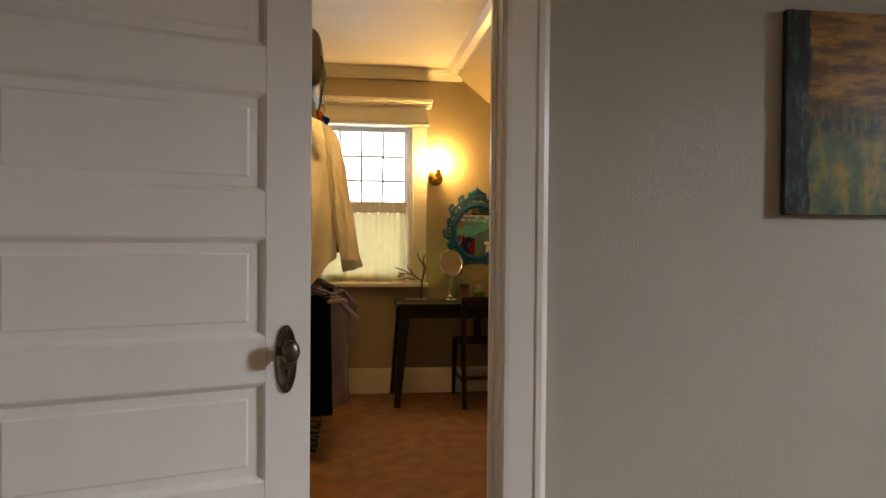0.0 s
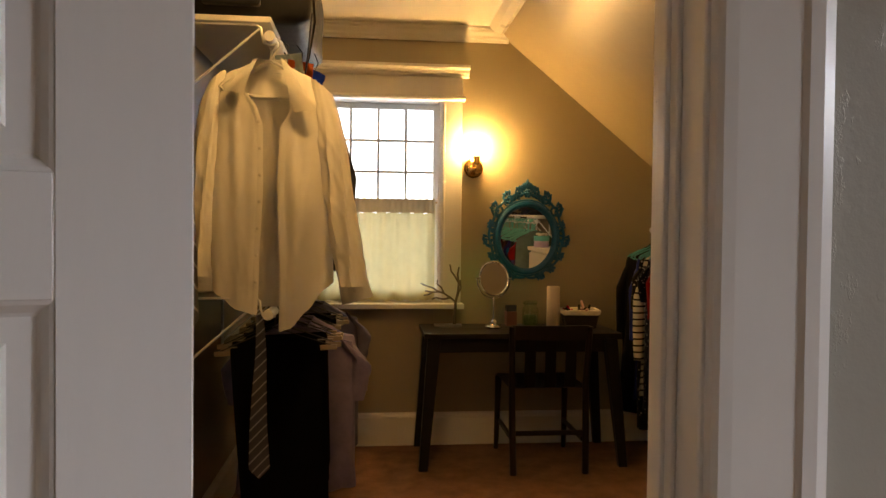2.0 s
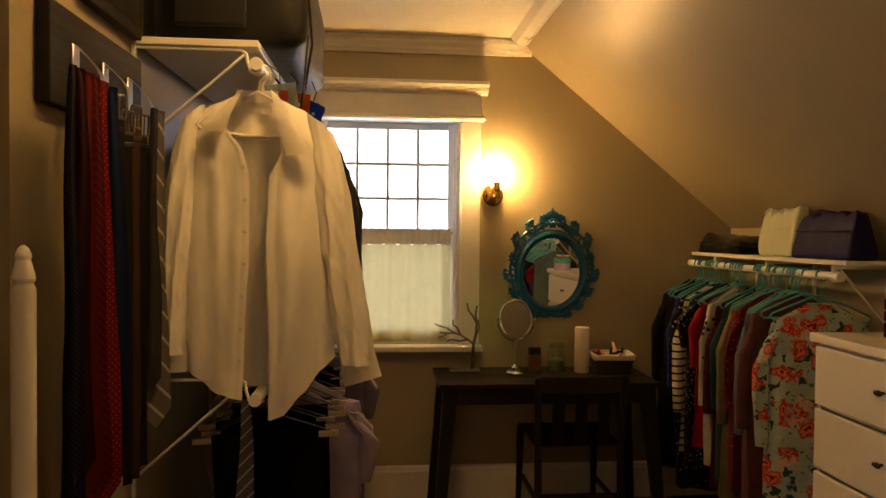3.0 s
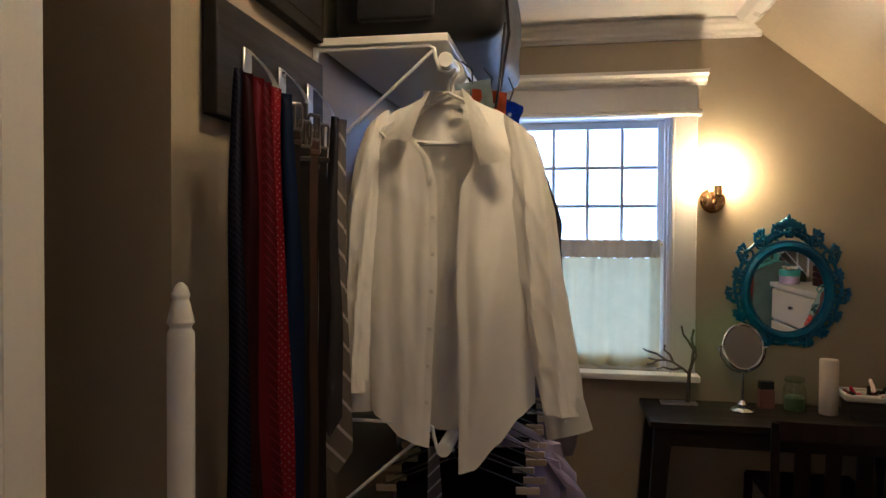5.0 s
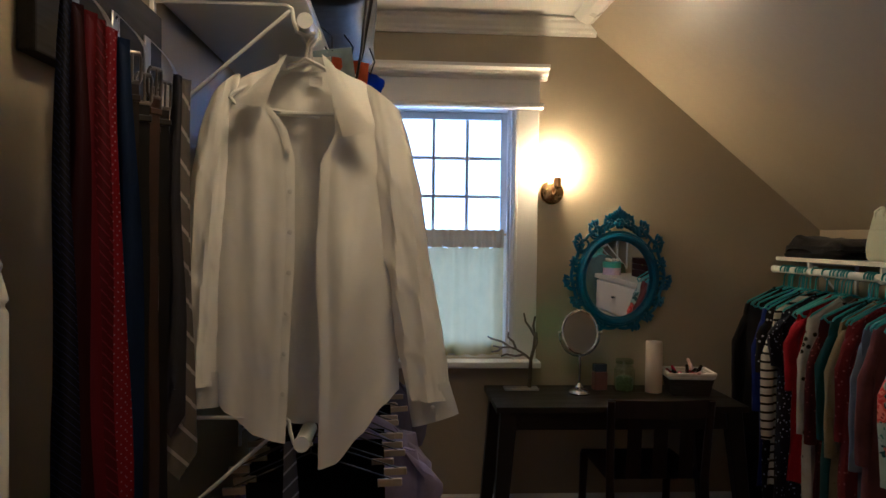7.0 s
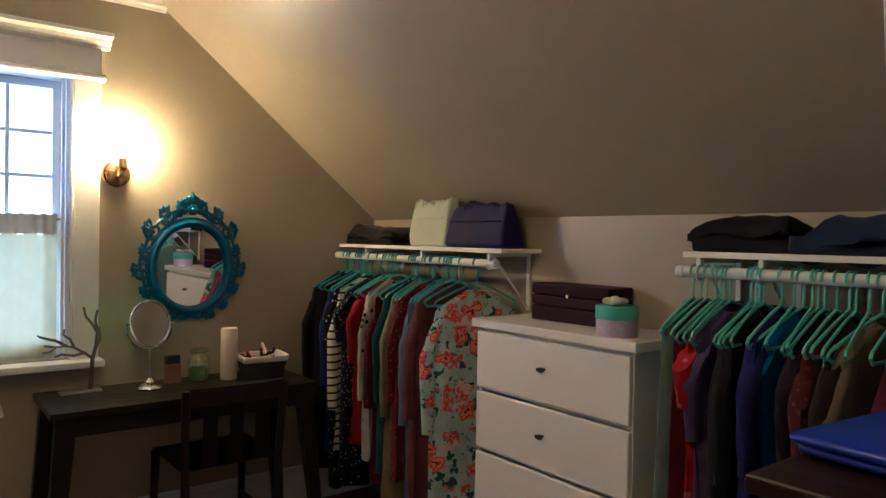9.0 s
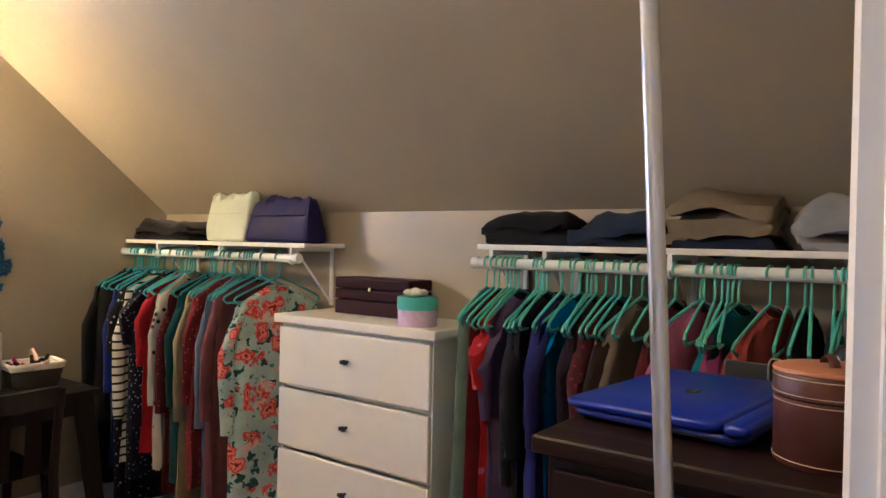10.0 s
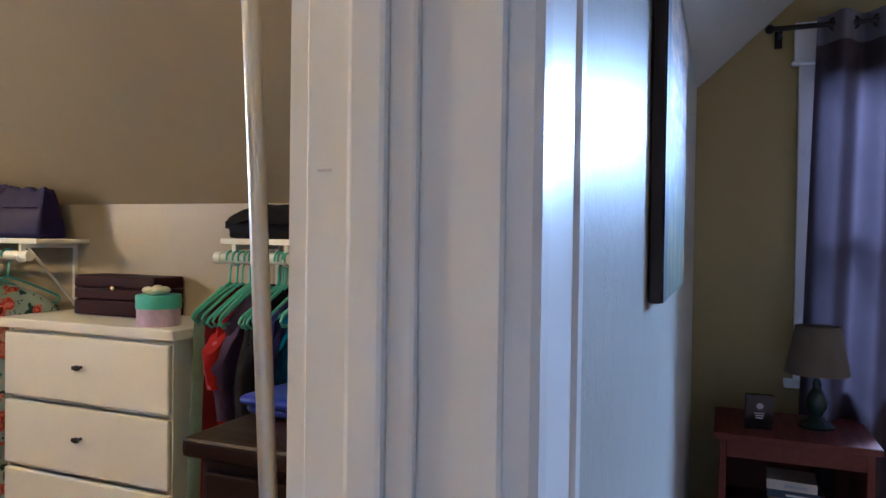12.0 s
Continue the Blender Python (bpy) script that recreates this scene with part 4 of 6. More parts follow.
for side, nm in ((-1, "right_front"), (1, "left_front")):
    f = front_panel(side)
    part(nm, sheet(B(), f, 56, 90), M_SHIRT, sh, smooth=True)
    near = (0.90, 1.0) if side < 0 else (0.0, 0.13)
    pl = part("placket", sheet(B(), lambda u, v: f(near[0] + (near[1] - near[0]) * u, 0.13 + 0.868 * v) + Vector((0, -0.0022 - 0.001 * math.sin(math.pi * u), 0)), 4, 70), M_SHIRT, sh, smooth=True)
    if side < 0:
        M_BUTTON = plain("pearl_button", (0.75, 0.73, 0.69), 0.25, var=0.05)
        for k in range(7):
            p = f(0.95, 0.24 + 0.105 * k) + Vector((0, -0.006, 0))
            part("button", lathe(B(), [(0.004, 0), (0.0055, 0.0006), (0.0055, 0.0018), (0.004, 0.0022)], 12, Matrix.Translation(p) @ pose(0, 0, 0, 90)), M_BUTTON, pl, smooth=True)
part("back", sheet(B(), lambda u, v: Vector((-0.200 + 0.412 * u, 0.036 - 0.026 * (abs(2 * u - 1)) ** 4 + 0.006 * ns(u * 12, v * 4, 1) + 0.004 * math.sin(40 * u) * v, along([(0, -0.150), (0.30, -0.088), (0.42, -0.066), (0.58, -0.066), (0.70, -0.090), (1, -0.176)], u) * (1 - v) + (-0.90 + 0.08 * (2 * u - 1) ** 2) * v)), 50, 40), M_SHIRT, sh, smooth=True)

ARM = {1: [(0.0, 0.176, 0.036, -0.150), (0.08, 0.190, 0.046, -0.215), (0.25, 0.212, 0.049, -0.34), (0.5, 0.240, 0.050, -0.535), (0.8, 0.272, 0.050, -0.72), (1.0, 0.288, 0.044, -0.822)], -1: [(0.0, -0.172, 0.030, -0.132), (0.08, -0.186, 0.038, -0.19), (0.25, -0.200, 0.042, -0.32), (0.5, -0.214, 0.036, -0.535), (0.8, -0.214, 0.031, -0.70), (1.0, -0.210, 0.026, -0.79)]}


def sleeve_f(side):
    p = ARM[side]
    def f(u, v):
        cx, rx, cz = along([(q[0], q[1]) for q in p], v), along([(q[0], q[2]) for q in p], v), along([(q[0], q[3]) for q in p], v)
        a = 2 * math.pi * u
        c, sn = math.cos(a), math.sin(a)
        ry = 0.030 + 0.014 * min(1, v * 4)
        w = 1 + 0.10 * ns(2 * c + side * 5, 2 * sn, v * 6) + 0.05 * ns(6 * c, 6 * sn + side, v * 16)
        for v0, lean, h in ((0.40, 0.14, 0.08), (0.50, -0.16, 0.10), (0.60, 0.15, 0.08), (0.72, -0.12, 0.06), (0.28, 0.18, 0.08)):
            w += h * math.exp(-((v - v0 - lean * c) / 0.03) ** 2) * (0.4 - 0.6 * sn * 0.5 - 0.3 * side * c)
        for a0, h in ((4.2, 0.22), (5.0, 0.18), (3.5, 0.15)):
            d = (a - a0 + 0.9 * (v - 0.5) + math.pi) % (2 * math.pi) - math.pi
            w += h * math.exp(-(d / 0.16) ** 2) * min(1, v * 3)
        return Vector((cx + rx * c * w, -0.016 - 0.022 * v + ry * sn * w, cz - 0.028 * side * c * (1 - v)))
    return f


for side in (-1, 1):
    part("sleeve", sheet(B(), sleeve_f(side), 48, 90), M_SHIRT, sh, smooth=True)
    m = Matrix.Translation({1: (0.292, -0.040, -0.835), -1: (-0.209, -0.036, -0.805)}[side]) @ pose(0, 0, 0, 0, {1: -13, -1: 3}[side], 0)
    rx = {1: 0.049, -1: 0.030}[side]
    cuff = part("cuff", sheet(B(), lambda u, v: m @ Vector((rx * math.cos(5.9 * u + 0.5) * (1 + 0.10 * v) + 0.004 * ns(u * 4, v, side), 0.036 * math.sin(5.9 * u + 0.5), 0.040 - 0.078 * v - 0.006 * math.sin(5.9 * u))), 28, 6, 0.002), M_SHIRT, sh, "stiff white shirt cuff", True)
    part("button", lathe(B(), [(0.004, 0), (0.0055, 0.0006), (0.0055, 0.0018), (0.004, 0.0022)], 12, m @ Matrix.Translation((0, -0.040, 0.0)) @ pose(0, 0, 0, 90)), M_BUTTON, cuff, smooth=True)


def leaf(corners, bulge):
    a, c, d, e = [Vector(q) for q in corners]
    def f(u, v):
        p = (a * (1 - u) + c * u) * (1 - v) + (e * (1 - u) + d * u) * v
        return p + Vector((0, -bulge * math.sin(math.pi * v * 0.9) - 0.004 * math.sin(math.pi * u), 0.004 * math.sin(math.pi * u) * (1 - v)))
    return f


part("collar", sheet(B(), leaf([(-0.034, -0.036, -0.062), (-0.070, -0.030, -0.098), (-0.135, -0.082, -0.184), (-0.074, -0.080, -0.190)], 0.016), 16, 16, 0.0022), M_SHIRT, sh, "pointed open shirt collar", True)
part("collar", sheet(B(), leaf([(0.040, -0.036, -0.060), (0.082, -0.030, -0.106), (0.156, -0.084, -0.240), (0.092, -0.084, -0.250)], 0.016), 16, 16, 0.0022), M_SHIRT, sh, "pointed open shirt collar", True)
part("collar_stand", sheet(B(), lambda u, v: Vector((0.003 - 0.056 * math.cos(math.pi * u), -0.034 + 0.064 * math.sin(math.pi * u), -0.052 - 0.012 * (1 - math.sin(math.pi * u)) - 0.034 * v)), 30, 5, 0.0018), M_SHIRT, sh, smooth=True)
b = B()
box(b, 0.006, 0.036, 0.0195, 0.0203, -0.120, -0.098)
tg = part("neck_label", b, M_BUTTON, sh, "small white neck label with grey print")
M_PRINT = plain("grey_print", (0.25, 0.25, 0.26), 0.6)
b = B()
for k, w in enumerate((0.016, 0.010, 0.012)):
    box(b, 0.021 - w / 2, 0.021 + w / 2, 0.0186, 0.0190, -0.1016 - 0.006 * k, -0.1012 - 0.006 * k)
part("print", b, M_PRINT, tg)
M_WHITEHANGER = plain("white_plastic_hanger", (0.72, 0.71, 0.68), 0.3, var=0.03)
hh = part("clothes_hanger", hanger_mesh(0.16, 0.10, 0.005, 0.062), M_WHITEHANGER, smooth=True)
tagged(hh, "white plastic hanger inside the shirt collar", "hanger")
hh.matrix_world = Matrix.Translation((SX, SY + 0.004, 1.909))
for k in range(6):
    copy_thing(hh, pose(SX + 0.008, SY + 0.03 + 0.014 * k, 1.909, 0, 4, 24))

# ---- clothes behind the shirt ----
DARKS = [C("17171b"), C("1d1f26"), C("141416"), C("24222a"), C("1a1c22")]
for i in range(9):
    mt = cloth("suiting_%d" % i, DARKS[i % 5], "plain")
    m = pose(-0.264, 3.75 + 0.14 * i, 1.909, 0, random.uniform(-2, 2), random.uniform(-5, 5))
    garment("hanging_jacket", mt, "dark jacket hung behind the white shirt", m, 0.72, 0.195, 0.55, 0.04, 80 + i * 2.1, 1.0, "jackets on the upper rod", "jacket")
    hanger(M_HANGERBLACK, "black plastic clothes hanger on the rod", "black hangers", m)
M_PALEWOOD = wood("pale_hanger_wood", (0.38, 0.30, 0.20), (0.55, 0.45, 0.32), 0.4)


def trousers(mt, label, m, drop, group, half=0.155):
    """Trousers folded over the bar of a wooden hanger."""
    t = thing("folded_trousers", label, "trousers", m, group)
    for s_, nm in ((-1, "front_leg"), (1, "back_leg")):
        b = B()
        sd = random.uniform(0, 50)
        sheet(b, lambda u, v: Vector((half * (2 * u - 1) * (1 - 0.06 * v), s_ * (0.008 + 0.010 * min(1, v * 4)) + 0.006 * ns(u * 4 + sd, v * 3, s_), -0.135 - drop * v + (0.0 if v else 0.012))), 10, 14, 0.006)
        part(nm, b, mt, t, smooth=True)
    return t


def trouser_hanger(m, group):
    t = thing("trouser_hanger", "pale wooden bar hanger holding folded trousers", "hanger", m, group)
    b = B()
    tube(b, [(0.021 * math.cos(a), 0, 0.021 * math.sin(a)) for a in [math.radians(q) for q in range(200, -60, -26)]] + [(0.002, 0, -0.04), (0, 0, -0.06)], 0.002, 6)
    tube(b, [(-0.20, 0, -0.135), (0, 0, -0.058), (0.20, 0, -0.135)], 0.002, 6)
    part("wire", b, M_DULLWIRE, t, "thin dull hanger wire", True)
    part("bar", box(B(), -0.212, 0.212, -0.005, 0.005, -0.148, -0.13, 0.003, 2), M_PALEWOOD, t)
    return t


for i in range(14):
    mt = cloth("trouser_%d" % i, [C("101014"), C("17161a"), C("0f1118"), C("1c1a18")][i % 4], "plain")
    m = pose(-0.264 + 0.02 * math.sin(i * 2.3), 3.60 + 0.075 * i, 0.993, 0, random.uniform(-4, 4), random.uniform(-3, 3))
    trousers(mt, "black trousers folded over a wooden hanger", m, random.uniform(0.48, 0.6), "trousers on the lower rod")
    trouser_hanger(m, "trouser hangers")
for i, (y, c1, ln) in enumerate(((3.93, C("8d84a8"), 0.66), (4.10, C("9a92b2"), 0.72), (4.75, C("6f6c84"), 0.75))):
    m = pose(-0.215, y, 0.993, 0, 0, 6)
    garment("hanging_shirt", cloth("lavender_%d" % i, c1, "plain"), "lavender short-sleeved shirt hung on the lower rod", m, ln, 0.225, 0.24, 0.04, 120 + i * 3.3, 1.02, "shirts on the lower rod")
    hanger(M_HANGERBLACK, "", "", m)

# ---- tie rack ----
tr = thing("tie_rack", "dark wooden board with steel hooks on the wall", "wall rack", Matrix.Translation((-0.60, 3.23, 1.81)))
part("board", box(B(), 0.002, 0.03, -0.26, 0.26, -0.105, 0.10, 0.004, 2), M_PLANK, tr)
for y in (-0.15, 0.01, 0.167):
    b = B()
    box(b, 0.03, 0.034, y - 0.016, y + 0.016, -0.055, 0.034, 0.0015)
    sheet(b, lambda u, v: Vector((0.036 + 0.052 * math.sin(math.pi * 0.55 * v), y - 0.014 + 0.028 * u, 0.03 - 0.085 * v + 0.05 * max(0, v - 0.7))), 3, 12)
    part("hook", b, M_STEEL, tr, "brushed steel coat hook", True)
fr = thing("dark_frame", "dark framed board hung above the tie rack", "frame", Matrix.Translation((-0.60, 3.33, 2.12)))
part("frame", box(B(), 0.002, 0.03, -0.17, 0.17, -0.155, 0.17, 0.004, 2), M_PLANK, fr)
part("panel", box(B(), 0.03, 0.032, -0.14, 0.14, -0.125, 0.14), plain("black_card", (0.015, 0.015, 0.016), 0.5), fr)


def necktie(mt, label, x, y, z, length, w, seed, rz=0, group="neckties"):
    """A tie doubled over its hook: wide front blade, narrower back blade."""
    t = thing("necktie", label, "tie", pose(x, y, z, 0, 0, rz), group)
    for nm, ln, ww, off in (("front_blade", length, w, -0.006), ("back_blade", length * 0.86, w * 0.55, 0.006)):
        b = B()
        def f(u, v, ln=ln, ww=ww, off=off):
            hw = ww * (0.34 + 0.66 * min(1, v * 1.05)) * (1.0 if v < 0.94 else max(0.02, (1 - v) / 0.06))
            return Vector((0.010 + 0.004 * math.cos(3 * u) + 0.006 * ns(seed, v * 4, off * 90) + off * (1 if v > 0.04 else v / 0.04), hw * (u - 0.5) + 0.012 * ns(seed + 4, v * 2.2, 0), -ln * v + 0.004))
        sheet(b, f, 5, 34, 0.003)
        part(nm, b, mt, t, smooth=True)
    return t


TIES = [
    (2.935, C("14162a"), "slant", C("343a58"), 40, 0.95, 0.05, "navy necktie with a fine slanted weave"),
    (2.965, C("3c0d14"), "plain", C("3c0d14"), 20, 0.82, 0.065, "dark burgundy necktie"),
    (3.000, C("7c121c"), "plain", C("7c121c"), 20, 0.86, 0.075, "plain crimson necktie"),
    (3.035, C("6a1018"), "slant", C("8c2a30"), 24, 0.88, 0.07, "deep red necktie with a tonal slanted weave"),
    (3.085, C("9c141c"), "dots", C("b88880"), 95, 0.92, 0.088, "red necktie with small pale dots"),
    (3.145, C("1c3058"), "plain", C("1c3058"), 20, 0.84, 0.07, "plain blue necktie"),
    (3.435, C("8a837c"), "slant", C("d0c8c0"), 6.5, 0.84, 0.085, "grey necktie with thin pale slanted stripes"),
    (3.400, C("48464e"), "plain", C("48464e"), 20, 0.74, 0.06, "grey necktie"),
]
for i, (y, c1, kd, c2, sc, ln, w, lab) in enumerate(TIES):
    necktie(cloth("silk_%d" % i, tuple(0.85 * k for k in c1), kd, c2, sc, 0.5, 700, 0.12, 0.1), lab + " on the wall rack", -0.515, y, 1.765, ln, w, i * 2.9, random.uniform(-58, -36))
M_BELT = [plain("dark_brown_leather", (0.035, 0.02, 0.014), 0.45, var=0.2, bscale=200), plain("black_leather", (0.014, 0.013, 0.013), 0.42, var=0.2, bscale=200), plain("tan_brown_leather", (0.07, 0.035, 0.02), 0.45, var=0.2, bscale=200)]
for i, (y, drop, turn) in enumerate(((3.190, 0.0, -62), (3.222, 0.030, -48), (3.256, 0.012, -30), (3.292, 0.040, -55), (3.330, 0.020, -40))):
    t = thing("belt", "leather belt hung by its metal buckle", "belt", pose(-0.520 + 0.008 * (i % 3), y, 1.765 - drop, 0, 0, turn) @ Matrix.Diagonal((0.8, 0.66, 1, 1)), "belts")
    b = B()
    sheet(b, lambda u, v: Vector((0.008 * ns(i, v * 3, 0), 0.034 * (u - 0.5) + 0.012 * ns(i + 5, v * 2, 1), -0.058 - 0.82 * v)), 2, 26, 0.004)
    part("strap", b, M_BELT[i % 3], t, smooth=True)
    b = B()
    tube(b, [(0.002, -0.018, -0.005), (0.002, 0.018, -0.005), (0.0, 0.022, -0.012), (-0.002, 0.022, -0.048), (-0.002, 0.018, -0.055), (-0.002, -0.018, -0.055), (-0.002, -0.022, -0.048), (0.0, -0.022, -0.012), (0.002, -0.018, -0.005)], 0.0042, 8)
    tube(b, [(0.003, 0, -0.053), (0.006, 0, -0.006)], 0.003, 6)
    part("buckle", b, M_NICKEL, t, "square dull silver belt buckle", True)
    part("loop", box(B(), -0.006, 0.006, -0.021, 0.021, -0.088, -0.076, 0.002), M_BELT[i % 3], t)
necktie(cloth("silk_rod", C("6a6a78"), "slant", C("c8c8d0"), 12, 0.5, 700, 0.12, 0.1), "grey striped necktie hung on the lower rod end", -0.295, 3.50, 0.985, 0.55, 0.07, 31.0, 90)

# ---- turned post ----
b = B()
lathe(b, [(0.024, 0), (0.024, 0.03), (0.02, 0.05), (0.02, 1.345), (0.0195, 1.352), (0.016, 1.358), (0.016, 1.362), (0.0195, 1.366), (0.0195, 1.37), (0.0135, 1.395), (0.012, 1.40), (0.0115, 1.402), (0.0135, 1.406), (0.0135, 1.41), (0.009, 1.421), (0.003, 1.427)], 24)
ob = part("turned_post", b, M_TRIM, smooth=True)
tagged(ob, "white turned wooden post with a pointed finial by the wall", "post")
ob.matrix_world = Matrix.Translation((-0.545, 2.815, 0))

# ---- bag on the wardrobe shelf ----
M_NYLON = cloth("black_nylon", (0.012, 0.012, 0.014), "plain", (0, 0, 0), 20, 0.55, 1200, 0.2, 0.1)
bag = thing("duffel_bag", "black nylon duffel bag on the wardrobe shelf", "bag", Matrix.Translation((-0.36, 3.86, 1.977)))
b = B()
box(b, -0.215, 0.215, -0.33, 0.40, 0, 0.30, 0.075, 5)
bmesh.ops.subdivide_edges(b, edges=[e for e in b.edges if e.calc_length() > 0.12], cuts=5, use_grid_fill=True)
for v in b.verts:
    v.co += 0.022 * Vector((ns(v.co.x * 6, v.co.y * 6, v.co.z * 6), ns(v.co.x * 6 + 9, v.co.y * 6, v.co.z * 6), 0.6 * ns(v.co.x * 5, v.co.y * 5 + 4, 2) if v.co.z > 0.05 else 0))
part("body", b, M_NYLON, bag, smooth=True)
part("strap", tube(B(), [(0.18, -0.30, 0.22), (0.225, -0.29, 0.14), (0.232, -0.26, 0.02), (0.21, -0.24, -0.10), (0.20, -0.25, -0.15), (0.21, -0.27, -0.10), (0.225, -0.29, 0.04)], 0.014, 8, 0.01, 0.3), M_NYLON, bag, smooth=True)
part("pocket", box(B(), -0.13, 0.06, -0.362, -0.33, 0.04, 0.20, 0.012, 3), M_NYLON, bag)
part("zip", tube(B(), [(-0.15, -0.352, 0.235), (0.15, -0.352, 0.235)], 0.004, 6), M_STEEL, bag)
for i, (dx, y, c1, c2, z0) in enumerate(((0.055, 3.585, C("9aa8ac"), C("d6dadc"), 1.82), (0.085, 3.60, C("a8552a"), C("e6e2da"), 1.80), (0.12, 3.66, C("2038a0"), C("9fb2dc"), 1.79))):
    t = thing("hung_pouch", "crinkled printed plastic pouch hung from the rod", "pouch", pose(-0.264 + dx, y, z0, 0, 12 * i - 8, 20 * i), "pouches")
    b = B()
    sheet(b, lambda u, v: Vector((0.045 * (2 * u - 1), 0.018 * math.sin(math.pi * u) * math.sin(math.pi * v) + 0.012 * ns(u * 5 + i * 3, v * 5, 1), 0.06 - 0.13 * v)), 12, 14, 0.004)
    part("pouch_body", b, cloth("printed_film_%d" % i, c1, "speckle", c2, 40, 0.22, 300, 0.3, 0), t, smooth=True)
    part("cord", tube(B(), [(0, 0, 0.055), (0.004, 0, 0.09), (-0.02, 0.0, 0.115)], 0.002, 6), M_NYLON, t)

# ---- on the closet floor ----
M_WICKER = wood("brown_wicker", (0.10, 0.06, 0.035), (0.22, 0.14, 0.08), 0.6, (3, 3, 30), 10)
wb = thing("wicker_basket", "round brown wicker basket on the carpet", "basket", Matrix.Translation((-0.37, 3.62, 0)))
for k in range(9):
    b = B()
    r = 0.13 + 0.012 * k / 8
    tube(b, [(r * math.cos(a), r * math.sin(a), 0.015 + 0.024 * k + 0.003 * math.sin(9 * a + k * 3.14)) for a in [2 * math.pi * q / 40 for q in range(41)]], 0.0125, 6)
    part("weave", b, M_WICKER, wb, smooth=True)
part("base", lathe(B(), [(0.125, 0.002), (0.125, 0.012)], 24), M_WICKER, wb)


def shoe(m, mt, label):
    t = thing("shoe", label, "shoe", m, "shoes under the rod")
    b, n = B(), 16
    rings = []
    for k in range(13):
        v = k / 12
        w = 0.036 + 0.014 * math.sin(math.pi * min(1, v * 1.1)) - 0.03 * max(0, v - 0.85) / 0.15
        h = 0.085 - 0.05 * max(0, min(1, (v - 0.3) / 0.5)) - 0.02 * max(0, v - 0.85) / 0.15
        rings.append([b.verts.new((w * math.cos(2 * math.pi * q / n), -0.13 + 0.27 * v, 0.014 + h * 0.5 * (1 + math.sin(2 * math.pi * q / n)))) for q in range(n)])
    for r0, r1 in zip(rings, rings[1:]):
        for q in range(n):
            b.faces.new((r0[q], r0[(q + 1) % n], r1[(q + 1) % n], r1[q]))
    b.faces.new(rings[0]), b.faces.new(rings[-1][::-1])
    part("upper", b, mt, t, smooth=True)
    part("sole", box(B(), -0.046, 0.046, -0.135, 0.142, 0, 0.018, 0.008, 2), M_BELT[1], t)


for k in range(3):
    for sd in (0, 1):
        shoe(pose(-0.30 + 0.0 * k, 3.90 + 0.26 * k + 0.11 * sd, 0, 0, 0, -90 + random.uniform(-8, 8)), M_BELT[k], "dark leather shoe on the carpet under the rod")

# ---- cafe curtain ----
cu = thing("cafe_curtain", "cream cotton cafe curtain over the lower sash", "curtain", Matrix.Translation((0.125, 5.368, 1.47)))
M_CURTAIN = cloth("cream_cotton", (0.62, 0.54, 0.29), "plain", (1, 1, 1), 20, 0.9, 500, 0.05, 0.1, trans=0.24)
M_HEADER = cloth("cream_cotton_header", (0.60, 0.48, 0.28), "plain", (1, 1, 1), 20, 0.9, 500, 0.08, 0.1, trans=0.10)


def curtain_f(u, v):
    fold = 0.013 * math.sin(u * 30 + 2.6 * ns(u * 5, 0, 3)) * (0.55 + 0.45 * v) + 0.003 * math.sin(u * 95 + 1) * (1 - 0.7 * v)
    return Vector((-0.400 + 0.728 * u, -0.006 + fold, -0.075 - 0.532 * v + 0.004 * math.sin(u * 60)))


part("cloth", sheet(B(), curtain_f, 140, 12), M_CURTAIN, cu, smooth=True)
part("header", sheet(B(), lambda u, v: Vector((-0.400 + 0.728 * u, -0.018 + 0.006 * math.sin(u * 44) + 0.003 * math.sin(u * 130 + 1), 0.008 + 0.006 * math.sin(u * 110) * (1 - v) - 0.085 * v)), 140, 4), M_HEADER, cu, "gathered tan header band", True)
part("rod", tube(B(), [(-0.410, 0, -0.012), (0.372, 0, -0.012)], 0.005, 8), M_BRASS, cu, smooth=True)

# ---- sconce ----
sc = thing("wall_sconce", "lit brass wall sconce with a bare globe bulb", "lamp", Matrix.Translation((0.675, 5.299, 1.665)))
part("backplate", lathe(B(), [(0.058, 0.0), (0.060, 0.004), (0.055, 0.010), (0.047, 0.013), (0.044, 0.020), (0.028, 0.026), (0.012, 0.030)], 32, pose(0, 0, 0, 90)), M_BRASS, sc, smooth=True)
part("arm", tube(B(), [(0, -0.025, 0), (0, -0.05, -0.012), (0.004, -0.054, -0.014), (0.010, -0.058, 0.0), (0.014, -0.058, 0.02)], 0.007, 10), M_BRASS, sc, smooth=True)
part("socket", lathe(B(), [(0.010, 0.012), (0.020, 0.018), (0.022, 0.024), (0.0205, 0.028), (0.0205, 0.066), (0.018, 0.07)], 24, Matrix.Translation((0.014, -0.058, 0))), M_BRASS, sc, "cylindrical brass lamp socket", True)
part("bulb", lathe(B(), [(0.012, 0.072), (0.016, 0.085), (0.026, 0.10), (0.033, 0.117), (0.035, 0.13), (0.031, 0.146), (0.02, 0.158), (0.003, 0.163)], 24, Matrix.Translation((0.014, -0.058, 0))), M_BULB, sc, "glowing warm globe bulb", True)

# ---- ornate mirror ----
mi = thing("wall_mirror", "oval mirror in an ornate turquoise scrollwork frame", "mirror", Matrix.Translation((1.002, 5.286, 1.25)) @ pose(0, 0, 0, 1.0, 0, 3.0))


def oval(a, rx, rz, y=0.0, cx=0.0, cz=0.0):
    return Vector((cx + rx * math.cos(a), y, cz + rz * math.sin(a)))


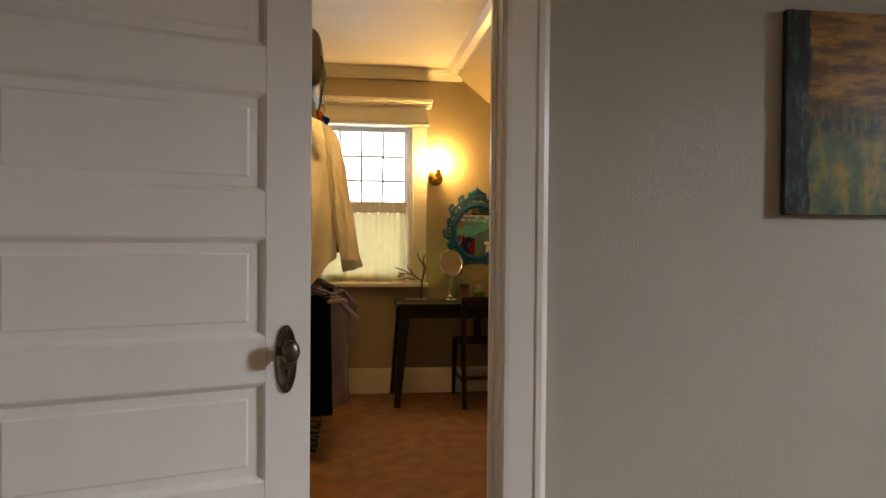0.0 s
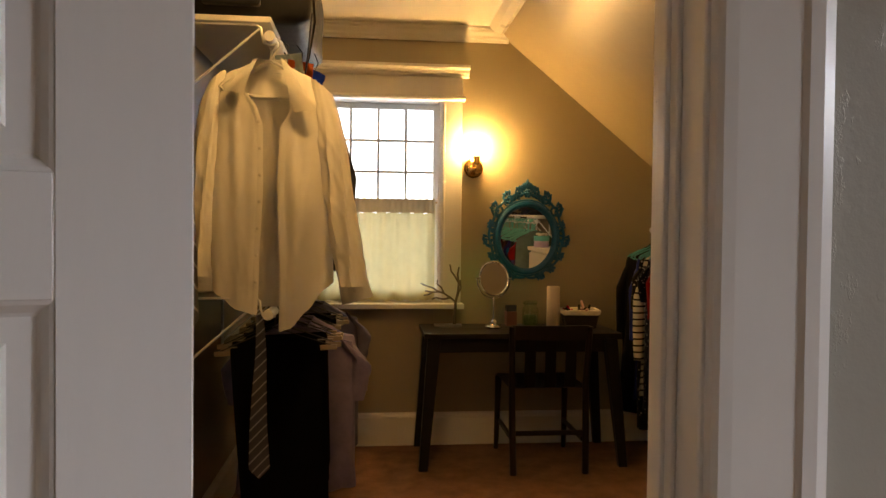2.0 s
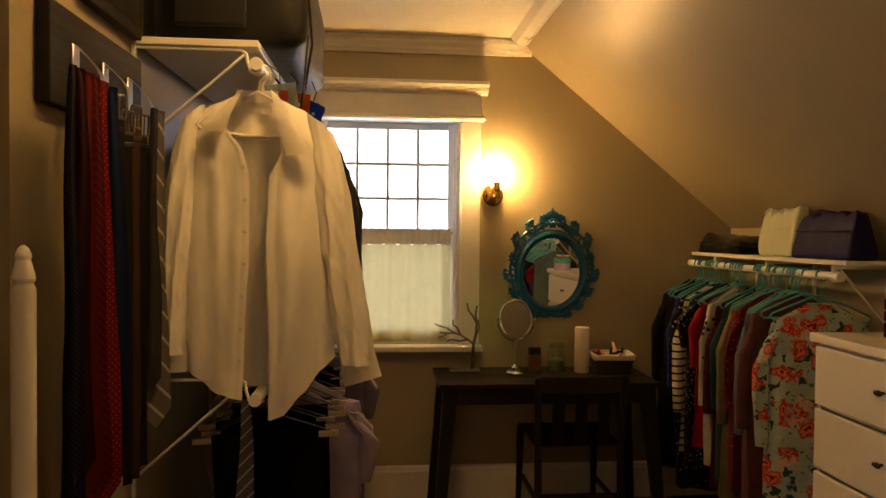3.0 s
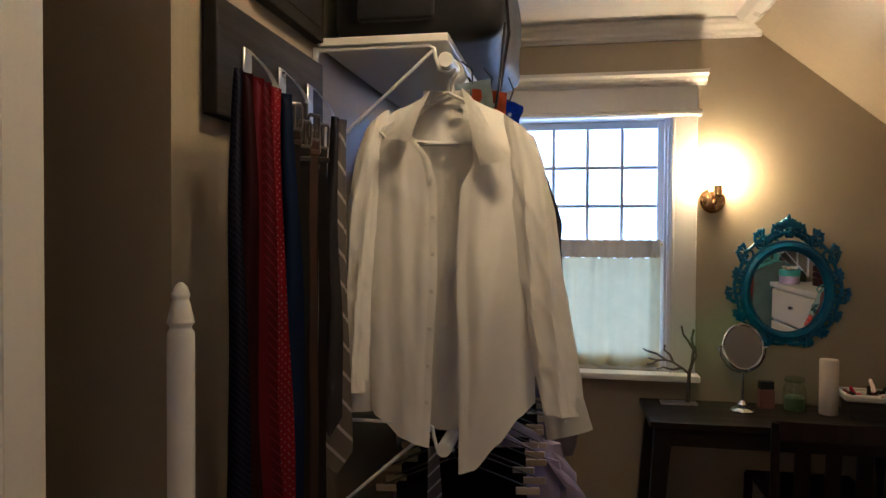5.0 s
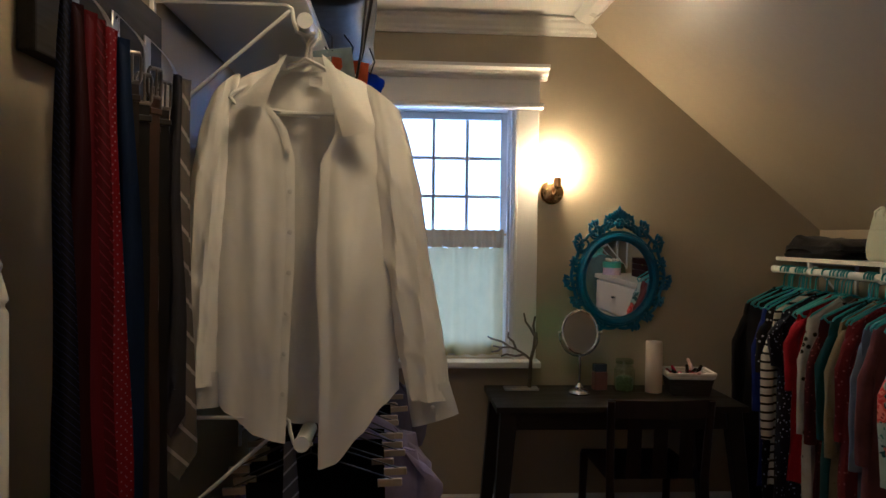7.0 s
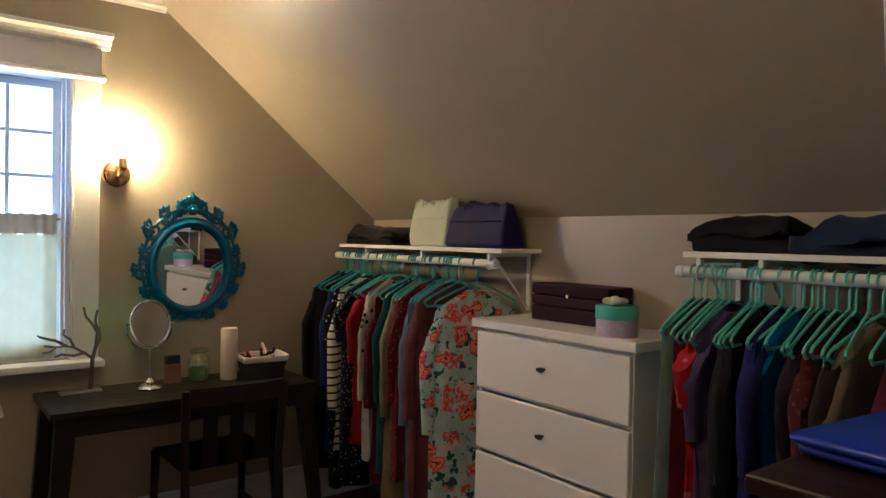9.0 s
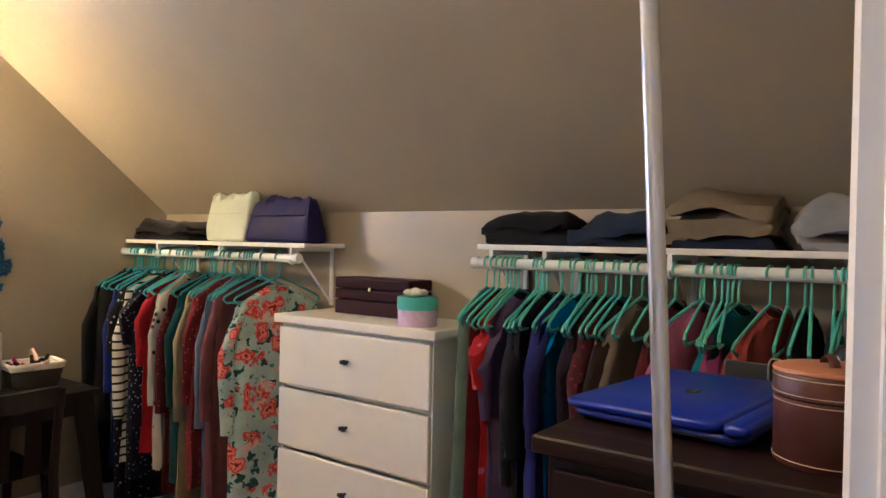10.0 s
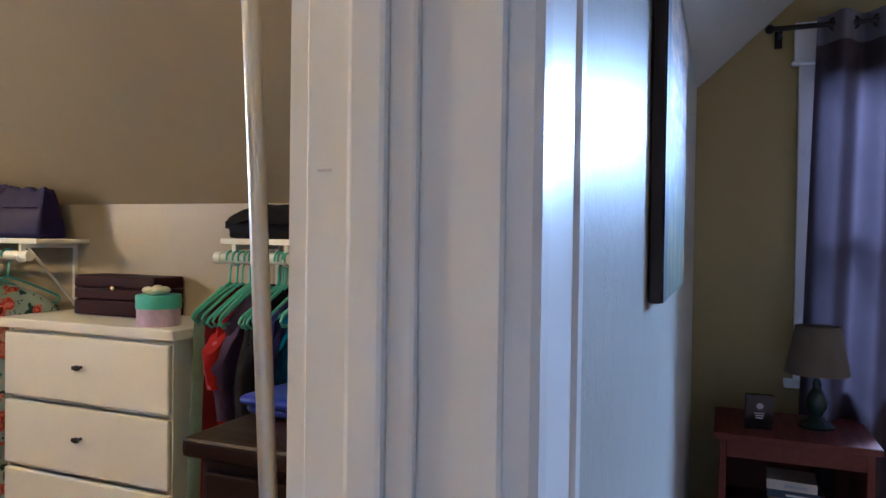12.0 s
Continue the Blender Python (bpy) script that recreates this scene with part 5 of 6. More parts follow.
b = B()
for r0, rr, yy in ((0.004, 0.018, -0.014), (0.024, 0.008, -0.010), (-0.012, 0.006, -0.012)):
    tube(b, [oval(2 * math.pi * k / 64, 0.178 + r0, 0.203 + r0, yy) for k in range(65)], rr, 8)
part("frame_ring", b, M_TEAL, mi, smooth=True)


def spiral(bm, cx, cz, r, start, turns, hand, thick):
    pts = []
    n = 22
    for k in range(n + 1):
        v = k / n
        a = start + hand * turns * 2 * math.pi * v
        rr = r * (1 - 0.86 * v)
        pts.append((cx + rr * math.cos(a), -0.010 - 0.006 * v, cz + rr * math.sin(a)))
    tube(bm, pts, thick, 6, thick * 0.6)
    bmesh.ops.create_icosphere(bm, subdivisions=1, radius=thick * 1.25, matrix=Matrix.Translation(pts[-1]))


for sgn in (-1, 1):
    for ang, rad, r in ((62, 1.32, 0.042), (40, 1.30, 0.046), (18, 1.16, 0.038), (-2, 1.22, 0.050), (-24, 1.17, 0.040), (-46, 1.15, 0.036), (-66, 1.14, 0.034), (80, 1.36, 0.034)):
        b = B()
        a = math.radians(ang)
        cx, cz = sgn * 0.178 * rad * math.cos(a), 0.203 * rad * math.sin(a)
        spiral(b, cx, cz, r, math.radians(90) + sgn * (a - 1.2), 1.35, -sgn, 0.0085)
        spiral(b, cx + sgn * 0.012, cz - 0.018, r * 0.62, math.radians(-60), 1.1, sgn, 0.006)
        for q in range(3):
            aa = a + 0.5 * (q - 1)
            bmesh.ops.create_icosphere(b, subdivisions=2, radius=0.011, matrix=Matrix.Translation((cx + sgn * r * 0.85 * math.cos(aa), -0.012, cz + r * 0.85 * math.sin(aa))) @ pose(0, 0, 0, 0, -math.degrees(aa) * sgn, 0) @ Matrix.Diagonal((1.7, 0.7, 0.7, 1)))
        part("scroll", b, M_TEAL, mi, smooth=True)
def bead(name, co, ang, size):
    b = B()
    bmesh.ops.create_icosphere(b, subdivisions=2, radius=1, matrix=Matrix.Translation(co) @ pose(0, 0, 0, 0, ang, 0) @ Matrix.Diagonal((*size, 1)))
    part(name, b, M_TEAL, mi, smooth=True)


for q in range(9):
    a = math.radians(20 + 140 * q / 8)
    ln = 0.056 if q == 4 else 0.043
    bead("crest_leaf", (ln * 0.62 * math.cos(a), -0.014, 0.286 + ln * 0.62 * math.sin(a)), -math.degrees(a), (ln * 0.62, 0.009, 0.011))
for q in range(6):
    a = 2 * math.pi * q / 6
    bead("petal", (0.016 * math.cos(a), -0.02, 0.268 + 0.016 * math.sin(a)), 0, (0.012, 0.012, 0.012))
bead("flower_heart", (0, -0.028, 0.268), 0, (0.012, 0.012, 0.012))
for sgn in (-1, 1):
    for q in range(4):
        bead("crest_leaf", (sgn * (0.03 + 0.022 * q), -0.014, 0.262 - 0.012 * q), sgn * (30 + 18 * q), (0.022, 0.008, 0.010))
    rim = []
    for k in range(37):
        a = math.radians(-88 + 172 * k / 36)
        up = max(0.0, math.sin(a))
        rr = 1.21 + 0.030 * math.sin(9 * a + 0.6) + 0.17 * up ** 2 - 0.02 * max(0, -math.sin(a))
        rim.append((sgn * 0.178 * rr * math.cos(a) * (1.06 if abs(math.sin(a)) < 0.7 else 1.0), -0.011, 0.203 * rr * math.sin(a)))
    part("outer_rim", tube(B(), rim, 0.0085, 7), M_TEAL, mi, smooth=True)
for q in range(7):
    b = B()
    a = math.radians(180 + 30 + 120 * q / 6)
    bmesh.ops.create_icosphere(b, subdivisions=2, radius=0.016, matrix=Matrix.Translation(oval(a, 0.205, 0.226, -0.012)) @ Matrix.Diagonal((1.2, 0.5, 0.9, 1)))
    part("lower_rim", b, M_TEAL, mi, smooth=True)
b = B()
vs = [b.verts.new(oval(2 * math.pi * k / 64, 0.176, 0.201, -0.008)) for k in range(64)]
b.faces.new(vs)
v2 = [b.verts.new(oval(2 * math.pi * k / 64, 0.176, 0.201, -0.003)) for k in range(64)]
b.faces.new(v2[::-1])
for k in range(64):
    b.faces.new((vs[k], vs[(k + 1) % 64], v2[(k + 1) % 64], v2[k]))
part("mirror_glass", b, M_MIRROR, mi, "silvered mirror glass")

# ---- on the desk ----
DZ = 0.730
jt = thing("jewelry_tree", "silver branch-shaped jewellery stand on the desk", "jewellery stand", Matrix.Translation((0.525, 5.19, DZ)))
part("base", box(B(), -0.085, 0.075, -0.035, 0.035, 0.0, 0.010, 0.003, 2), M_STEEL, jt)
M_TREE = plain("cast_pewter", (0.20, 0.17, 0.14), 0.4, 1.0, 0.25, 40, 150, 0.4)
b = B()
trunk = [(0.035, 0, 0.008), (0.038, 0.004, 0.07), (0.04, 0, 0.14), (0.052, -0.004, 0.19), (0.058, 0, 0.25), (0.050, 0.004, 0.30), (0.058, 0, 0.345)]
tube(b, trunk, 0.010, 8, 0.005)
part("trunk", b, M_TREE, jt, smooth=True)
for pts in ([(0.04, 0, 0.14), (0.01, 0.006, 0.165), (-0.03, 0.004, 0.19), (-0.06, -0.004, 0.20), (-0.10, 0, 0.198), (-0.14, 0.004, 0.205)], [(-0.03, 0.004, 0.19), (-0.045, 0, 0.225), (-0.07, 0.004, 0.245), (-0.068, 0, 0.27)], [(-0.06, -0.004, 0.20), (-0.10, 0.006, 0.225), (-0.15, 0.004, 0.24), (-0.165, 0, 0.25)], [(0.01, 0.006, 0.165), (-0.03, 0.01, 0.155), (-0.075, 0.008, 0.165), (-0.10, 0.012, 0.155)], [(0.058, 0, 0.25), (0.035, 0.004, 0.29), (0.012, 0, 0.32), (0.004, 0, 0.36)], [(0.045, 0.0, 0.17), (0.07, 0.0, 0.22), (0.066, 0.003, 0.27)], [(-0.10, 0, 0.198), (-0.12, -0.02, 0.185), (-0.15, -0.02, 0.18)]):
    part("branch", tube(B(), pts, 0.0062, 7, 0.0042), M_TREE, jt, smooth=True)
mm = thing("makeup_mirror", "round chrome tilting makeup mirror on a stand", "mirror", Matrix.Translation((0.775, 5.10, DZ)))
part("base", lathe(B(), [(0.048, 0), (0.05, 0.006), (0.046, 0.014), (0.03, 0.022), (0.02, 0.026), (0.024, 0.034), (0.014, 0.044), (0.008, 0.05)], 28), M_CHROME, mm, smooth=True)
part("stem", tube(B(), [(0, 0, 0.045), (0, 0, 0.175)], 0.006, 12), M_CHROME, mm, smooth=True)
part("yoke", tube(B(), [(0.094 * math.cos(a), 0.012, 0.275 + 0.104 * math.sin(a)) for a in [math.radians(180 + 180 * k / 24) for k in range(25)]], 0.0045, 8), M_CHROME, mm, smooth=True)
tilt = Matrix.Translation((0, 0, 0.285)) @ pose(0, 0, 0, -13, 0, 6)
rim = B()
tube(rim, [(0.084 * math.cos(2 * math.pi * k / 48), 0, 0.098 * math.sin(2 * math.pi * k / 48)) for k in range(49)], 0.0065, 8)
for sgn in (-1, 1):
    tube(rim, [(sgn * 0.084, 0, 0), (sgn * 0.106, 0, 0)], 0.005, 8)
rim.transform(tilt)
part("rim", rim, M_CHROME, mm, smooth=True)
b = B()
vs = [b.verts.new(tilt @ Vector((0.083 * math.cos(2 * math.pi * k / 48), -0.001, 0.097 * math.sin(2 * math.pi * k / 48)))) for k in range(48)]
b.faces.new(vs)
vs2 = [b.verts.new(tilt @ Vector((0.083 * math.cos(2 * math.pi * k / 48), 0.003, 0.097 * math.sin(2 * math.pi * k / 48)))) for k in range(48)]
b.faces.new(vs2[::-1])
for k in range(48):
    b.faces.new((vs[k], vs[(k + 1) % 48], vs2[(k + 1) % 48], vs2[k]))
part("mirror_glass", b, M_MIRROR, mm)
part("indicator_light", lathe(B(), [(0.004, 0), (0.004, 0.004)], 10, Matrix.Translation((-0.075, 0.016, 0.30)) @ pose(0, 0, 0, -90)), glow("green_led", (0.05, 1.0, 0.12), 65.0), mm, "small lit green indicator light")
M_JAR = glass("jar_glass", (0.86, 0.92, 0.86), 0.12)
ja = thing("glass_jar", "clear glass jar with green contents on the desk", "jar", Matrix.Translation((1.005, 5.16, DZ)))
part("jar_body", lathe(B(), [(0.044, 0.0), (0.048, 0.006), (0.048, 0.098), (0.040, 0.112), (0.036, 0.118), (0.036, 0.128), (0.040, 0.130), (0.040, 0.137), (0.034, 0.138)], 28, close=False), M_JAR, ja, smooth=True)
part("contents", lathe(B(), [(0.038, 0.004), (0.042, 0.02), (0.041, 0.06), (0.03, 0.068), (0.004, 0.07)], 20), plain("green_beads", (0.10, 0.16, 0.07), 0.5, var=0.5, scale=90, bscale=120, bstr=0.6), ja, smooth=True)
part("lid", lathe(B(), [(0.037, 0.130), (0.041, 0.131), (0.041, 0.146), (0.038, 0.149), (0.002, 0.150)], 24), M_JAR, ja, smooth=True)
bo = thing("perfume_box", "small clear and pink box beside the makeup mirror", "box", pose(0.895, 5.19, DZ, 0, 0, 8))
part("box_body", box(B(), -0.032, 0.032, -0.02, 0.02, 0, 0.085, 0.003, 2), plain("dusky_pink_card", (0.20, 0.09, 0.08), 0.35, var=0.2), bo)
part("cap", box(B(), -0.03, 0.03, -0.018, 0.018, 0.085, 0.122, 0.003, 2), plain("dark_smoked_plastic", (0.03, 0.035, 0.045), 0.2), bo)
ob = part("pillar_candle", lathe(B(), [(0.036, 0), (0.0385, 0.003), (0.0385, 0.232), (0.036, 0.238), (0.028, 0.236), (0.004, 0.232)], 32), plain("ivory_wax", (0.70, 0.60, 0.48), 0.5, var=0.06, scale=6), smooth=True)
tagged(ob, "tall ivory pillar candle on the desk", "candle")
ob.matrix_world = Matrix.Translation((1.135, 5.13, DZ))
bk = thing("makeup_basket", "small dark basket with a white liner full of makeup", "basket", pose(1.285, 5.10, DZ, 0, 0, -6))
b = B()
for k in range(7):
    hx, hy, z = 0.082 + 0.0022 * k, 0.058 + 0.002 * k, 0.008 + 0.0115 * k
    tube(b, [(hx * c_, hy * s_, z) for c_, s_ in ((-1, -0.9), (-0.9, -1), (0.9, -1), (1, -0.9), (1, 0.9), (0.9, 1), (-0.9, 1), (-1, 0.9), (-1, -0.9))], 0.0065, 6)
box(b, -0.08, 0.08, -0.056, 0.056, 0.0, 0.006)
part("weave", b, plain("dark_wicker", (0.025, 0.018, 0.014), 0.6, var=0.3, scale=60), bk, smooth=True)
b = B()
for z, g in ((0.088, 0.0), (0.100, 0.004)):
    tube(b, [((0.098 + g) * c_, (0.074 + g) * s_, z + 0.003 * math.sin(7 * c_)) for c_, s_ in ((-1, -0.9), (-0.9, -1), (0.9, -1), (1, -0.9), (1, 0.9), (0.9, 1), (-0.9, 1), (-1, 0.9), (-1, -0.9))], 0.010, 8)
part("liner", b, cloth("white_liner", (0.72, 0.68, 0.6), "plain"), bk, "folded white cloth rim", True)
for i in range(11):
    c1 = [C("c01f4a"), C("1a1a1c"), C("d8b8b0"), C("141416"), C("8a1c34"), C("2c2c30")][i % 6]
    px, py = random.uniform(-0.07, 0.07), random.uniform(-0.045, 0.045)
    ob = part("makeup_tube", lathe(B(), [(0.008, 0), (0.009, 0.004), (0.009, 0.05), (0.0075, 0.052), (0.0075, 0.075), (0.005, 0.078)], 12), plain("makeup_plastic_%d" % i, c1, 0.25), smooth=True)
    tagged(ob, "small plastic makeup tube lying in the basket", "makeup", "makeup in the basket")
    ob.matrix_world = pose(1.285 + px, 5.10 + py, DZ + 0.065 + 0.012 * (i % 3), random.uniform(35, 80), 0, random.uniform(0, 360))

# ---- on the shelves ----


def folded_pile(label, m, w, d, layers, mats, seed, group="folded clothes on the shelf", cat="clothes"):
    t = thing("folded_clothes", label, cat, m, group)
    z = 0.0
    for k, (mt, h) in enumerate(zip(mats, layers)):
        b = B()
        box(b, -d / 2, d / 2, -w / 2, w / 2, z, z + h, min(h * 0.45, 0.02), 3)
        bmesh.ops.subdivide_edges(b, edges=[e for e in b.edges if e.calc_length() > 0.05], cuts=6, use_grid_fill=True)
        for v in b.verts:
            q = v.co.copy()
            edge = min(1, max(abs(q.y) / (w / 2), abs(q.x) / (d / 2)))
            v.co.z += (0.046 * ns(q.x * 6 + seed, q.y * 8, k * 3) + 0.011 * ns(q.x * 16, q.y * 18 + seed, k) - 0.75 * h * edge ** 3) * (1 if q.z > z + h * 0.4 else 0.15 if k else 0)
            v.co.y *= 0.93
            v.co.y += 0.03 * ns(q.z * 20 + seed, q.x * 6, k + 2)
            v.co.x += 0.012 * ns(q.y * 8, seed, q.z * 20)
        part("fold", b, mt, t, smooth=True)
        z += h * 0.86
    return t


M_DENIM = [cloth("denim_%d" % i, c1, "plain", c1, 20, 0.9, 600, 0.3) for i, c1 in enumerate((C("16161c"), C("232c42"), C("1b2030"), C("2c3a56")))]
M_KHAKI = cloth("khaki_twill", C("6f6450"), "plain", C("6f6450"), 20, 0.9, 600, 0.15)
M_GREYKNIT = cloth("grey_jersey", C("8f8f92"), "plain", C("8f8f92"), 20, 0.95, 500, 0.15)
ZB, ZA = 1.378, 1.366
folded_pile("rolled black jeans on the white shelf", Matrix.Translation((1.915, 3.02, ZB)), 0.34, 0.20, (0.06, 0.05), (M_DENIM[0], M_DENIM[0]), 1.0)
folded_pile("folded dark blue jeans on the white shelf", Matrix.Translation((1.915, 2.72, ZB)), 0.32, 0.20, (0.045, 0.055), (M_DENIM[2], M_DENIM[1]), 7.0)
folded_pile("khaki trousers folded over dark jeans on the shelf", Matrix.Translation((1.915, 2.43, ZB)), 0.29, 0.205, (0.045, 0.035, 0.05, 0.045), (M_DENIM[2], M_KHAKI, M_KHAKI, M_KHAKI), 13.0)
folded_pile("grey jersey clothes folded on the shelf", Matrix.Translation((1.915, 2.13, ZB)), 0.25, 0.205, (0.05, 0.05, 0.05), (M_GREYKNIT, M_GREYKNIT, M_GREYKNIT), 19.0)
folded_pile("black clothes heaped on the white shelf", Matrix.Translation((1.915, 5.02, ZA)), 0.48, 0.20, (0.05, 0.055), (M_DENIM[0], M_NYLON), 23.0)


def handbag(label, mt, m, w, h, d, seed, straps, taper):
    t = thing("handbag", label, "handbag", m)
    b = B()
    box(b, -d / 2, d / 2, -w / 2, w / 2, 0, h, 0.02, 3)
    bmesh.ops.subdivide_edges(b, edges=[e for e in b.edges if e.calc_length() > 0.06], cuts=6, use_grid_fill=True)
    for v in b.verts:
        q, f = v.co.copy(), v.co.z / h
        v.co.x *= 1 - 0.55 * f ** 1.5
        v.co.y *= 1 + 0.05 * math.sin(f * 3) - taper * f
        v.co.x += 0.006 * f * math.sin(q.y * 95 + seed)
        v.co.z += 0.010 * f ** 3 * math.sin(q.y * 70 + seed * 2)
        v.co.x += 0.014 * ns(q.y * 9 + seed, q.z * 9, 0)
        v.co.z += 0.018 * f * ns(q.y * 11 + seed, q.x * 9, 4)
        v.co.y += 0.010 * ns(q.x * 9, q.z * 9 + seed, 2)
    part("body", b, mt, t, smooth=True)
    for k, (y0, y1, hh) in enumerate(straps):
        part("strap", tube(B(), [(-d * 0.22, y0, h * 0.72), (-d * 0.25, y0, h * 0.97), (-d * 0.16, (y0 * 2 + y1) / 3, h + hh), (-d * 0.16, (y0 + 2 * y1) / 3, h + hh), (-d * 0.25, y1, h * 0.97), (-d * 0.22, y1, h * 0.72)], 0.007, 8, 0.007, 0.6), mt, t, smooth=True)
    part("seam", tube(B(), [(-d / 2 * 0.99 + 0.004, -w * 0.44, h * 0.62), (-d / 2 * 0.78, 0, h * 0.62), (-d / 2 * 0.99 + 0.004, w * 0.44, h * 0.62)], 0.003, 6), mt, t, smooth=True)
    return t


handbag("pale mint leather tote bag on the white shelf", plain("mint_leather", (0.52, 0.56, 0.42), 0.4, var=0.06, bscale=160, bstr=0.25), pose(1.91, 4.57, ZA, 0, 0, -4), 0.30, 0.21, 0.10, 3.0, ((0.08, 0.135, 0.008),), 0.04)
handbag("dark purple leather handbag with a ruffled top", plain("purple_leather", (0.012, 0.009, 0.075), 0.6, spec=0.2, var=0.12, bscale=160, bstr=0.25), pose(1.90, 4.215, ZA, 0, 0, 3), 0.355, 0.185, 0.12, 9.0, ((0.01, 0.09, 0.012),), 0.10)

# ---- on the dresser ----
M_BOX = plain("oxblood_leatherette", (0.024, 0.006, 0.012), 0.6, spec=0.12, var=0.2, bscale=120, bstr=0.2)
jb = thing("jewelry_box", "dark oxblood jewellery box with three tiers on the dresser", "box", Matrix.Translation((1.95, 3.71, 1.096)))
for k, (z0, z1) in enumerate(((0, 0.055), (0.058, 0.097), (0.100, 0.142))):
    part("tier", box(B(), -0.07, 0.07, -0.188, 0.188, z0, z1, 0.007, 2), M_BOX, jb)
part("clasp", box(B(), -0.076, -0.07, -0.008, 0.008, 0.092, 0.108, 0.002), M_BRASS, jb)
rb = thing("round_box", "lavender round box with a mint lid on the dresser", "box", Matrix.Translation((1.775, 3.40, 1.096)))
part("box_body", lathe(B(), [(0.066, 0), (0.067, 0.003), (0.067, 0.066)], 36), plain("lavender_card", (0.55, 0.42, 0.60), 0.55, var=0.18, scale=40), rb, "mottled lavender card", True)
part("lid", lathe(B(), [(0.0675, 0.056), (0.070, 0.056), (0.070, 0.096), (0.068, 0.099), (0.002, 0.1)], 36), plain("mint_card", (0.11, 0.46, 0.38), 0.5), rb, smooth=True)
b = B()
for i in range(9):
    bmesh.ops.create_icosphere(b, subdivisions=2, radius=0.016, matrix=Matrix.Translation((random.uniform(-0.03, 0.03), random.uniform(-0.035, 0.035), 0.108 + random.uniform(0, 0.008))) @ Matrix.Diagonal((1.2, 1.2, 0.75, 1)))
ob = part("cloth_flower", b, cloth("cream_cloth", (0.72, 0.66, 0.5), "plain"), smooth=True)
tagged(ob, "crumpled cream cloth flower on the round box lid", "ornament")
ob.matrix_world = Matrix.Translation((1.775, 3.40, 1.096))

# ---- on the chest ----
CZ = 1.094
lp = thing("laptop", "closed cobalt blue laptop lying on the chest", "laptop", pose(1.15, 2.285, CZ, 0, 0, -6))
M_BLUE = plain("cobalt_plastic", (0.006, 0.022, 0.36), 0.34, var=0.05, scale=3, bscale=300, bstr=0.05)


def rounded_slab(hx, hy, y0, z0, z1, r, edge, wedge=0.0):
    """A slab with rounded corners and softened edges, thinner towards +y by wedge."""
    b, rings = B(), []
    for z, inset in ((z0, edge), (z0 + edge * 0.4, edge * 0.3), (z0 + edge, 0.0), (z1 - edge, 0.0), (z1 - edge * 0.4, edge * 0.3), (z1, edge)):
        ring = []
        for cx, cy, a0 in ((1, 1, 0), (-1, 1, 90), (-1, -1, 180), (1, -1, 270)):
            for k in range(7):
                a = math.radians(a0 + 15 * k)
                x = cx * (hx - r) + (r - inset) * math.cos(a)
                y = cy * (hy - r) + (r - inset) * math.sin(a)
                ring.append(b.verts.new((x, y + y0, z - wedge * (y + hy) / (2 * hy) * (z > z0 + edge))))
        rings.append(ring)
    n = len(rings[0])
    for r0, r1 in zip(rings, rings[1:]):
        for k in range(n):
            b.faces.new((r0[k], r0[(k + 1) % n], r1[(k + 1) % n], r1[k]))
    b.faces.new(rings[0][::-1])
    b.faces.new(rings[-1])
    return b


part("base", rounded_slab(0.200, 0.141, 0.0, 0.006, 0.0195, 0.03, 0.005), plain("dark_blue_plastic", (0.005, 0.015, 0.20), 0.4), lp, smooth=True)
part("lid", rounded_slab(0.206, 0.130, 0.020, 0.0195, 0.037, 0.026, 0.006, 0.005), M_BLUE, lp, smooth=True)
part("hinge_cover", rounded_slab(0.203, 0.0195, -0.131, 0.0195, 0.0365, 0.014, 0.006), M_BLUE, lp, smooth=True)
part("badge", lathe(B(), [(0.012, 0), (0.012, 0.0016), (0.010, 0.0022)], 24, Matrix.Translation((0.0, 0.01, 0.0335)) @ Matrix.Diagonal((1.8, 1.0, 1, 1))), M_CHROME, lp, "small silver oval badge")
part("vent", box(B(), -0.2015, -0.199, -0.10, -0.02, 0.010, 0.014), M_BLACKMETAL, lp)
for x in (-0.18, 0.18):
    for y in (-0.115, 0.115):
        part("foot", lathe(B(), [(0.008, 0), (0.008, 0.006)], 12, Matrix.Translation((x, y, 0))), M_BLACKMETAL, lp)
M_LEATHER = plain("russet_leather", (0.070, 0.017, 0.011), 0.42, var=0.15, scale=14, bscale=220, bstr=0.25)
M_STITCH = plain("cream_thread", (0.62, 0.50, 0.36), 0.8)
lc = thing("leather_case", "round russet leather case with a lighter lid", "case", Matrix.Translation((0.965, 2.064, CZ)) @ Matrix.Diagonal((0.9, 0.9, 0.76, 1)))
part("case_body", lathe(B(), [(0.072, 0), (0.075, 0.004), (0.075, 0.118), (0.073, 0.12)], 40), M_LEATHER, lc, smooth=True)
part("lid_band", lathe(B(), [(0.0735, 0.121), (0.0765, 0.122), (0.0765, 0.160), (0.074, 0.163)], 40), M_LEATHER, lc, smooth=True)
part("lid_top", lathe(B(), [(0.0765, 0.162), (0.0775, 0.164), (0.076, 0.169), (0.066, 0.172), (0.002, 0.174)], 40), plain("tan_leather", (0.42, 0.17, 0.07), 0.45, var=0.12, scale=14, bscale=220, bstr=0.25), lc, "tan leather lid", True)
for z, r in ((0.012, 0.0755), (0.112, 0.0755), (0.127, 0.077), (0.155, 0.077)):
    part("stitching", tube(B(), [(r * math.cos(2 * math.pi * k / 60), r * math.sin(2 * math.pi * k / 60), z) for k in range(61)], 0.0009, 5), M_STITCH, lc)
